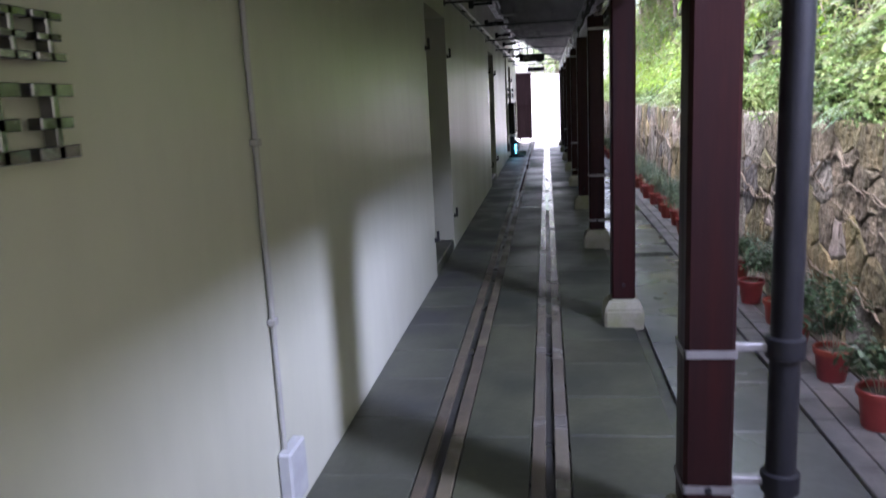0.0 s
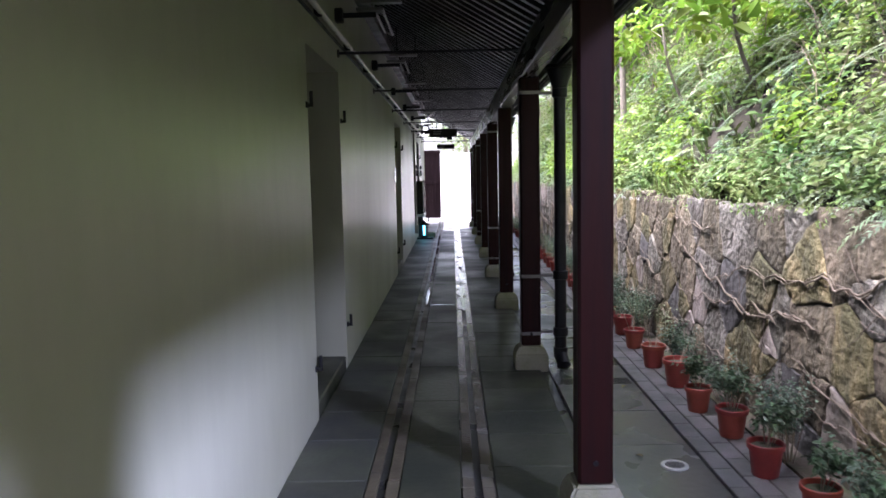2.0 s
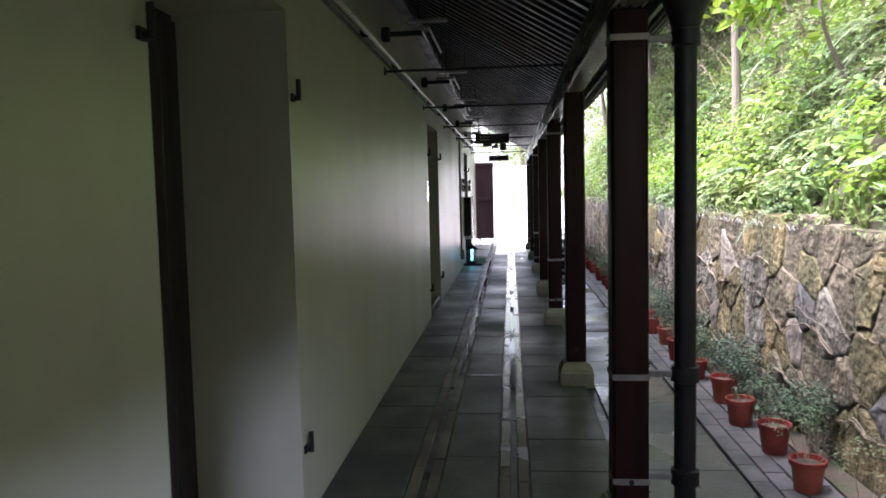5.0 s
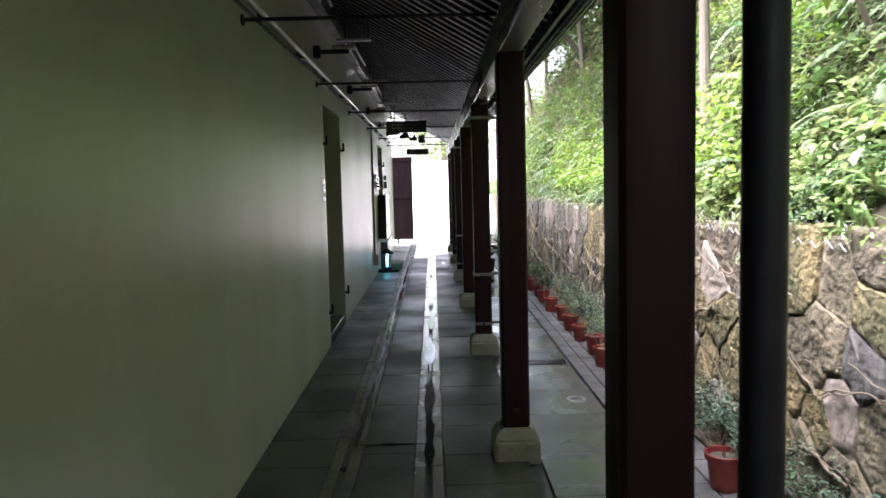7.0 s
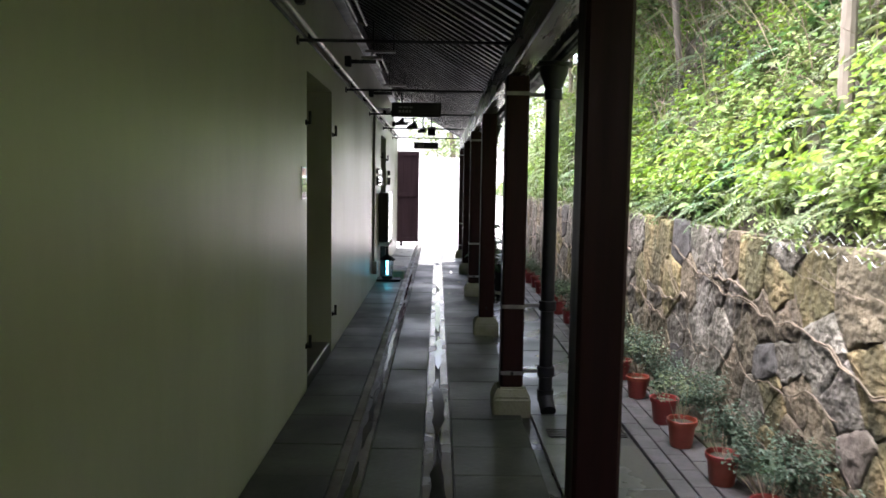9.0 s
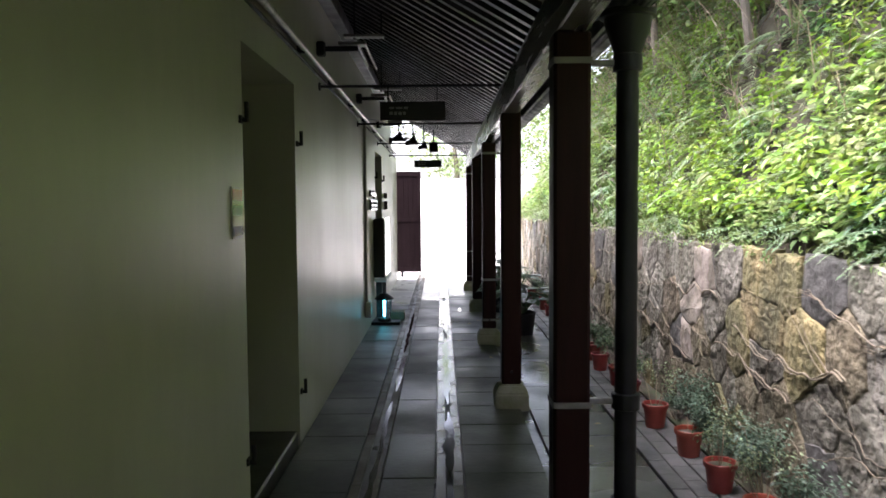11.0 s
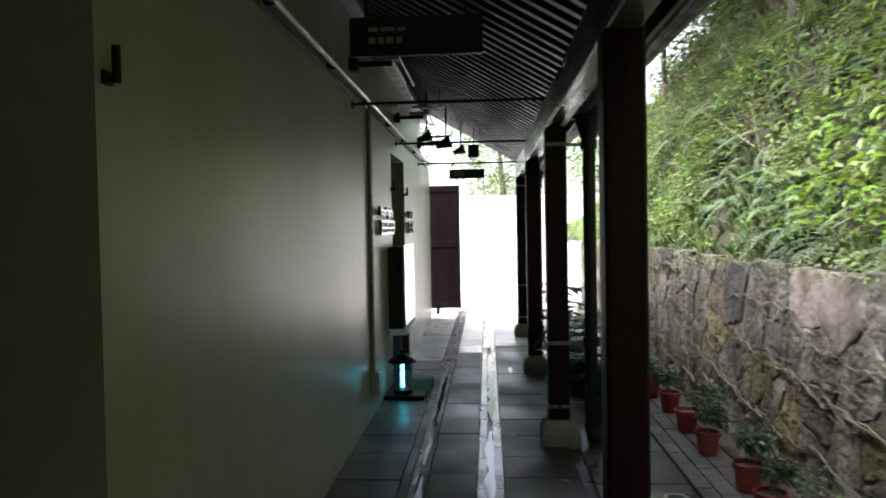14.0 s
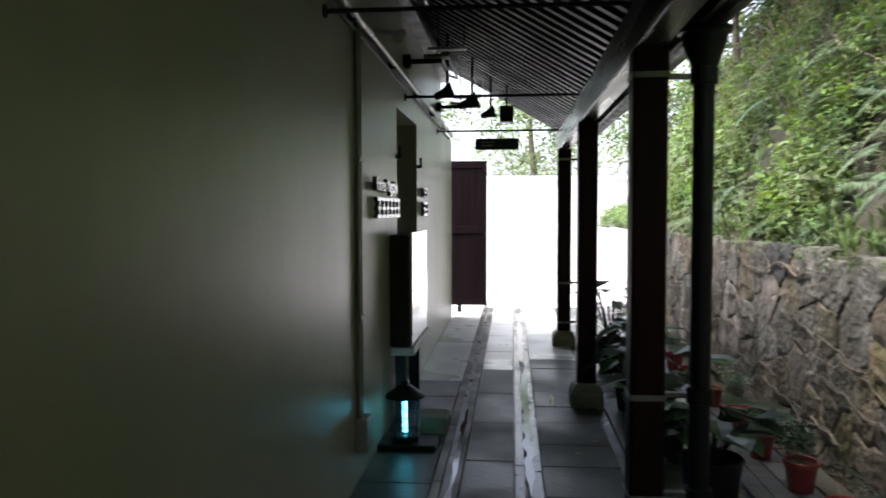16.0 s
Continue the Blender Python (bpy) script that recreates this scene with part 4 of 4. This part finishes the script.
def big_plant(x, y, h):
    ob = thing("floor_plant", "broad-leaved plant in a dark pot beside a post", "potted plant", (x, y, 0.0))
    bm = bmesh.new()
    add_lathe(bm, [(0, 0), (0.12, 0), (0.15, 0.24), (0.16, 0.25), (0.15, 0.26), (0.13, 0.22), (0.0, 0.22)], 18)
    part("pot", bm, IRON, ob, "dark plastic pot")
    lv, lf = unit_leaf(0.08)
    bm = bmesh.new()
    V, F, n0 = [], [], 0
    for k in range(28):
        a, r, z = k * 2.4, rng.uniform(0.05, 0.22), 0.25 + h * rng.uniform(0.3, 1.0)
        p = (r * math.cos(a), r * math.sin(a), z)
        add_tube(bm, (0, 0, 0.21), p, 0.006, 0.004, 5)
        m = np.array(Matrix.Rotation(a - 1.57, 3, "Z") @ Matrix.Rotation(rng.uniform(-0.7, 0.2), 3, "X"))
        V.append((lv * (0.30, 0.20, 0.20) * rng.uniform(0.8, 1.2)) @ m.T + np.array(p))
        F += [tuple(n0 + i for i in q) for q in lf]
        n0 += len(lv)
    part("stem_growth", bm, POT_LEAF, ob)
    fol = new("foliage", flat_mesh("leaves", np.concatenate(V).tolist(), F, POT_LEAF))
    fol.parent = ob


big_plant(0.78, 18.75, 0.35)
big_plant(0.80, 21.3, 0.55)
big_plant(0.84, 17.85, 0.28)
big_plant(0.76, 19.7, 0.38)

# ---- drains and fallen leaves ----
for x, y in ((0.925, 5.22), (0.94, 8.52), (0.94, 10.72), (0.95, 16.24)):
    ob = thing("floor_drain", "round pale metal floor drain set in the slabs", "drain", (x, y, 0.004), "round floor drains")
    bm = bmesh.new()
    add_lathe(bm, [(0.048, -0.004), (0.048, 0.004), (0.066, 0.004), (0.068, -0.004)], 24)
    part("ring", bm, DRAIN, ob)
    part("grate", boxes(*[(-0.042, -0.036 + 0.018 * k, -0.004, 0.042, -0.028 + 0.018 * k, 0.002) for k in range(5)]), BAND, ob)
for y in (6.74, 11.80):
    ob = thing("linear_drain", "slotted drain cover across the slabs", "drain", (0.82, y, 0.003))
    part("cover", boxes(*[(-0.22, -0.06 + 0.03 * k, -0.003, 0.24, -0.045 + 0.03 * k, 0.003) for k in range(5)]), JOINT, ob)
leaf_v, leaf_f = unit_leaf(0.1)
leaf_me = flat_mesh("fallen_leaf", (leaf_v * 0.055).tolist(), leaf_f, FALLEN)
for k in range(26):
    x, y = (rng.uniform(0.6, 1.2), rng.uniform(3, 20)) if k % 4 else (rng.uniform(0.1, 0.6), rng.uniform(16, 21))
    ob = new("fallen_leaf", leaf_me)
    ob.location, ob.rotation_euler = (x, y, 0.004), (0, 0, rng.uniform(0, 6.28))
    tagged(ob, "dry fallen leaf on the wet slabs", "leaf", "fallen leaves")

# ---- floor pieces ----
floor = structure("floor", boxes((WALL_X - 0.0, START, -0.06, 0.50, 25.6, -0.022)), JOINT, "wet dark slate floor with two stone-edged channels", "floor")
court = structure("court_floor", boxes((0.50, START, -0.06, 1.62, 25.6, -0.022)), JOINT, "dark wet slabs of the narrow open strip", "pavement")
cache = {}


def slab_mesh(w, l, h, mat, name):
    key = (round(w, 3), round(l, 3), mat.name)
    if key not in cache:
        cache[key] = mesh_of(name, boxes((0, 0, -h, w, l, 0), bevel=0.0035), mat, False)
    return cache[key]


def lane(name, x0, x1, lengths, parent, mat, y_from=1.2, y_to=25.55, gap=0.006, top=0.0, tilt=0.003):
    y, k = y_from, 0
    while y < y_to:
        l = lengths[k % len(lengths)]
        ob = piece(name, slab_mesh(x1 - x0 - gap, l - gap, 0.03, mat, name), parent, (x0 + gap / 2, y, top + random.uniform(-tilt, tilt * 0.3)))
        y += l
        k += 1
    return y


# each lane turns pale near the exit, painting in the daylight there
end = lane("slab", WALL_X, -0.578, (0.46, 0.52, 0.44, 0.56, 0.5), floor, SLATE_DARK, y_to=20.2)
lane("slab", WALL_X, -0.578, (1.2, 1.0, 1.3), floor, DAYLIT_SLAB, y_from=end)
lane("edge_stone", -0.578, -0.520, (0.9, 1.1, 0.8, 1.2), floor, STRIP)
lane("edge_stone", -0.485, -0.420, (1.0, 0.8, 1.2, 0.9), floor, STRIP)
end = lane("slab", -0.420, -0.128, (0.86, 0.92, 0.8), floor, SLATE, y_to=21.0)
lane("slab", -0.420, -0.128, (0.9, 1.0), floor, DAYLIT_SLAB, y_from=end)
lane("edge_stone", -0.128, -0.065, (1.1, 0.9, 1.0, 0.8), floor, WET_STRIP)
lane("edge_stone", -0.035, 0.030, (0.8, 1.1, 0.9, 1.0), floor, WET_STRIP)
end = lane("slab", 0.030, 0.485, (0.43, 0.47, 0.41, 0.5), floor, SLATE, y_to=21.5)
lane("slab", 0.030, 0.485, (0.8, 0.7), floor, DAYLIT_SLAB, y_from=end)
end = lane("slab", 0.545, 1.085, (0.62, 0.55, 0.7, 0.58), court, SLATE_COURT, y_to=13.0)
lane("slab", 0.545, 1.085, (0.58, 0.62, 0.7, 0.55), court, SLATE_COURT_WET, y_from=end)
lane("paver", 1.088, 1.190, (0.22,), court, PAVER, top=0.012, gap=0.004)
lane("paver", 1.193, 1.30, (0.22,), court, PAVER, y_from=1.1, top=0.012, gap=0.004)
lane("paver", 1.303, 1.46, (0.30,), court, PAVER, y_from=1.15, top=0.012)
structure("planting_strip", boxes((1.465, START, -0.022, 1.62, 25.5, 0.015)), SOIL, "damp soil along the foot of the stone wall", "ground")

# water standing in the channels
WATER = material("standing_water", (0.020, 0.020, 0.016), 0.09, 0.1, 3, 12, 0.12, rough_vary=0.02, relief=0.003)


def puddle(x, ya, yb, half, shift, across=False):
    """A flat film of water with an uneven edge, lying over the channel."""
    count = int((yb - ya) / 0.06)
    vs, fs = [], []
    for k in range(count + 1):
        y = ya + (yb - ya) * k / count
        w = half * min(1.0, k / 6, (count - k) / 6) + 0.004
        a, b = 1.4 * noise.noise(Vector((y * 5.3, shift, 0))), 1.4 * noise.noise(Vector((y * 4.7, shift, 7)))
        vs += [(x - w * (1 + 0.8 * a), y, 0.0035), (x + w * (1 + 0.8 * b), y, 0.0035)]
        if k:
            fs.append((2 * k - 2, 2 * k - 1, 2 * k + 1, 2 * k))
    if across:
        vs = [(y, x0, z) for x0, y, z in vs]
    tagged(new("puddle", flat_mesh("puddle", vs, fs, WATER)), "shallow puddle of water lying along the floor channel", "puddle", kind="structure")


for x, ya, yb, half in ((-0.05, 11.6, 13.0, 0.024), (-0.045, 13.3, 14.6, 0.026), (-0.05, 14.8, 17.6, 0.020), (-0.04, 17.9, 20.9, 0.022), (-0.455, 15.2, 16.6, 0.018), (-0.05, 21.3, 24.9, 0.03)):
    puddle(x, ya, yb, half, ya)
for x, ya, yb, half in ((-0.05, 9.5, 11.5, 0.022), (-0.465, 9.9, 11.3, 0.014), (-0.468, 11.5, 14.9, 0.012), (-0.468, 16.8, 19.6, 0.012), (0.167, 19.7, 20.1, 0.04)):
    puddle(x, ya, yb, half, ya + 3.0)
puddle(9.93, -0.50, -0.06, 0.030, 2.0, across=True)

# ---- stones of the retaining wall: irregular cells with worn faces ----


def clip(poly, p, q):
    """Keep the side of a polygon nearer to p than to q."""
    mx, my, dx, dy = (p[0] + q[0]) / 2, (p[1] + q[1]) / 2, q[0] - p[0], q[1] - p[1]
    out = []
    for i, a in enumerate(poly):
        b = poly[(i + 1) % len(poly)]
        da, db = (a[0] - mx) * dx + (a[1] - my) * dy, (b[0] - mx) * dx + (b[1] - my) * dy
        if da <= 0:
            out.append(a)
        if da * db < 0:
            t = da / (da - db)
            out.append((a[0] + (b[0] - a[0]) * t, a[1] + (b[1] - a[1]) * t))
    return out


seeds = []
for k in range(9000):
    p = (rng.uniform(0.9, STONE_END - 0.1), rng.uniform(0.04, STONE_TOP - 0.05))
    apart = 0.20 + 0.18 * noise.noise(Vector((p[0] * 1.3, p[1] * 1.7, 2.0))) + 0.05 * (k % 3)
    if all(math.hypot((p[0] - q[0]) * 0.85, p[1] - q[1]) > apart for q in seeds if abs(p[0] - q[0]) < 0.5):
        seeds.append(p)
for i, p in enumerate(seeds):
    poly = [(max(0.8, p[0] - 0.7), 0.0), (min(STONE_END, p[0] + 0.7), 0.0), (min(STONE_END, p[0] + 0.7), STONE_TOP + rng.uniform(-0.04, 0.03)), (max(0.8, p[0] - 0.7), STONE_TOP + rng.uniform(-0.04, 0.03))]
    for q in seeds:
        if q is not p and abs(q[0] - p[0]) < 1.0:
            poly = clip(poly, p, q)
    if len(poly) < 3:
        continue
    cy, cz = sum(a for a, _ in poly) / len(poly), sum(b for _, b in poly) / len(poly)
    # rough outline: a jittered point between neighbouring corners
    ring = []
    for j, a in enumerate(poly):
        b = poly[(j + 1) % len(poly)]
        ring.append((a[0] + rng.uniform(-0.008, 0.008), a[1] + rng.uniform(-0.008, 0.008)))
        cuts = max(1, int(math.hypot(b[0] - a[0], b[1] - a[1]) / 0.07))
        for c in range(1, cuts + 1):
            u = c / (cuts + 1)
            ring.append((a[0] + (b[0] - a[0]) * u + rng.uniform(-0.013, 0.013), a[1] + (b[1] - a[1]) * u + rng.uniform(-0.013, 0.013)))
    proud = rng.uniform(0.0, 0.014)
    mean = sum(math.hypot(a - cy, b - cz) for a, b in poly) / len(poly)
    bm = bmesh.new()
    loops = []
    for shrink, depth in ((1 - 0.002 / mean, 0.06), (1 - 0.003 / mean, 0.010), (1 - 0.010 / mean, 0.002), (0.78, 0.0), (0.5, 0.0), (0.25, 0.0)):
        loop = []
        for a, b in ring:
            wob = 0.0 if depth > 0.02 else rng.uniform(-0.007, 0.006)
            loop.append(bm.verts.new((depth - proud + wob, (a - cy) * shrink, (b - cz) * shrink)))
        loops.append(loop)
    centre = bm.verts.new((-proud + rng.uniform(-0.012, 0.004), 0, 0))
    m = len(ring)
    for a, b in zip(loops, loops[1:]):
        for j in range(m):
            bm.faces.new((a[j], a[(j + 1) % m], b[(j + 1) % m], b[j]))
    for j in range(m):
        bm.faces.new((loops[-1][j], loops[-1][(j + 1) % m], centre))
    pick = rng.random()
    ochre, grey, slate, pale = (0.24, 0.48, 0.53, 0.58) if cy < 12.0 else (0.10, 0.60, 0.64, 0.78)
    stone_me = mesh_of("stone", bm, STONE_YELLOW if pick < ochre else STONE_GREY if pick < grey else STONE_DARK if pick < slate else STONE_PALE if pick < pale else STONE)
    smooth(stone_me, 55)
    piece("stone", stone_me, retaining, (STONE_X, cy, cz))

# ---- bare creepers wandering over the stones ----


def creeper(y, z, reach, r, drift):
    """A woody stem that winds along the wall, doubled in places, with short side shoots."""
    cu = bpy.data.curves.new("creeper", "CURVE")
    cu.dimensions, cu.bevel_depth, cu.bevel_resolution = "3D", r, 1
    count, shift = int(reach / 0.03), y * 3.1
    line = []
    for k in range(count):
        u = 0.03 * k
        wave = 0.11 * noise.noise(Vector((u * 1.9, shift, 0))) + 0.05 * noise.noise(Vector((u * 6.0, shift, 3))) + 0.018 * noise.noise(Vector((u * 17.0, shift, 6)))
        line.append((y + u + 0.03 * noise.noise(Vector((u * 7.0, shift, 9))), min(1.2, max(0.06, z + drift * u + wave))))
    for strand in range(2 if r > 0.004 else 1):
        sp = cu.splines.new("POLY")
        sp.points.add(count - 1)
        for k, (q, p) in enumerate(zip(sp.points, line)):
            twist = 0.016 * math.sin(k * 0.23 + shift) + 0.008 * noise.noise(Vector((k * 0.3, shift, 12)))
            q.co = (STONE_X - 0.026 - 0.006 * math.cos(k * 0.23 + 3.1 * strand), p[0], p[1] + strand * twist, 1)
            q.radius = (1.2 - 0.8 * k / count) * rng.uniform(0.75, 1.25) * (1 - 0.35 * strand)
    for _ in range(count // 11):
        a, b = line[int(rng.integers(1, count))]
        da, db = rng.uniform(-0.02, 0.05), rng.uniform(-0.05, 0.035)
        br = cu.splines.new("POLY")
        br.points.add(8)
        for k, q in enumerate(br.points):
            q.co, q.radius = (STONE_X - 0.024, a, b, 1), 0.5 - 0.04 * k
            a, b = a + da + rng.uniform(-0.012, 0.012), min(1.2, max(0.05, b + db + rng.uniform(-0.016, 0.016)))
    cu.materials.append(VINE)
    tmp = bpy.data.objects.new("creeper", cu)
    me = bpy.data.meshes.new_from_object(tmp)
    bpy.data.objects.remove(tmp)
    me.shade_smooth()
    tagged(new("creeper", me), "bare woody creeper stem clinging to the stone wall", "vine", "wall creepers")


for k in range(46):
    creeper(1.8 + 0.48 * k, (0.98, 0.38, 0.76, 0.55, 0.22)[k % 5] + rng.uniform(-0.08, 0.08), rng.uniform(1.2, 2.6), (rng.uniform(0.0042, 0.0064) if k < 36 else 0.0042) if k % 3 else 0.0034, rng.uniform(-0.10, 0.16))
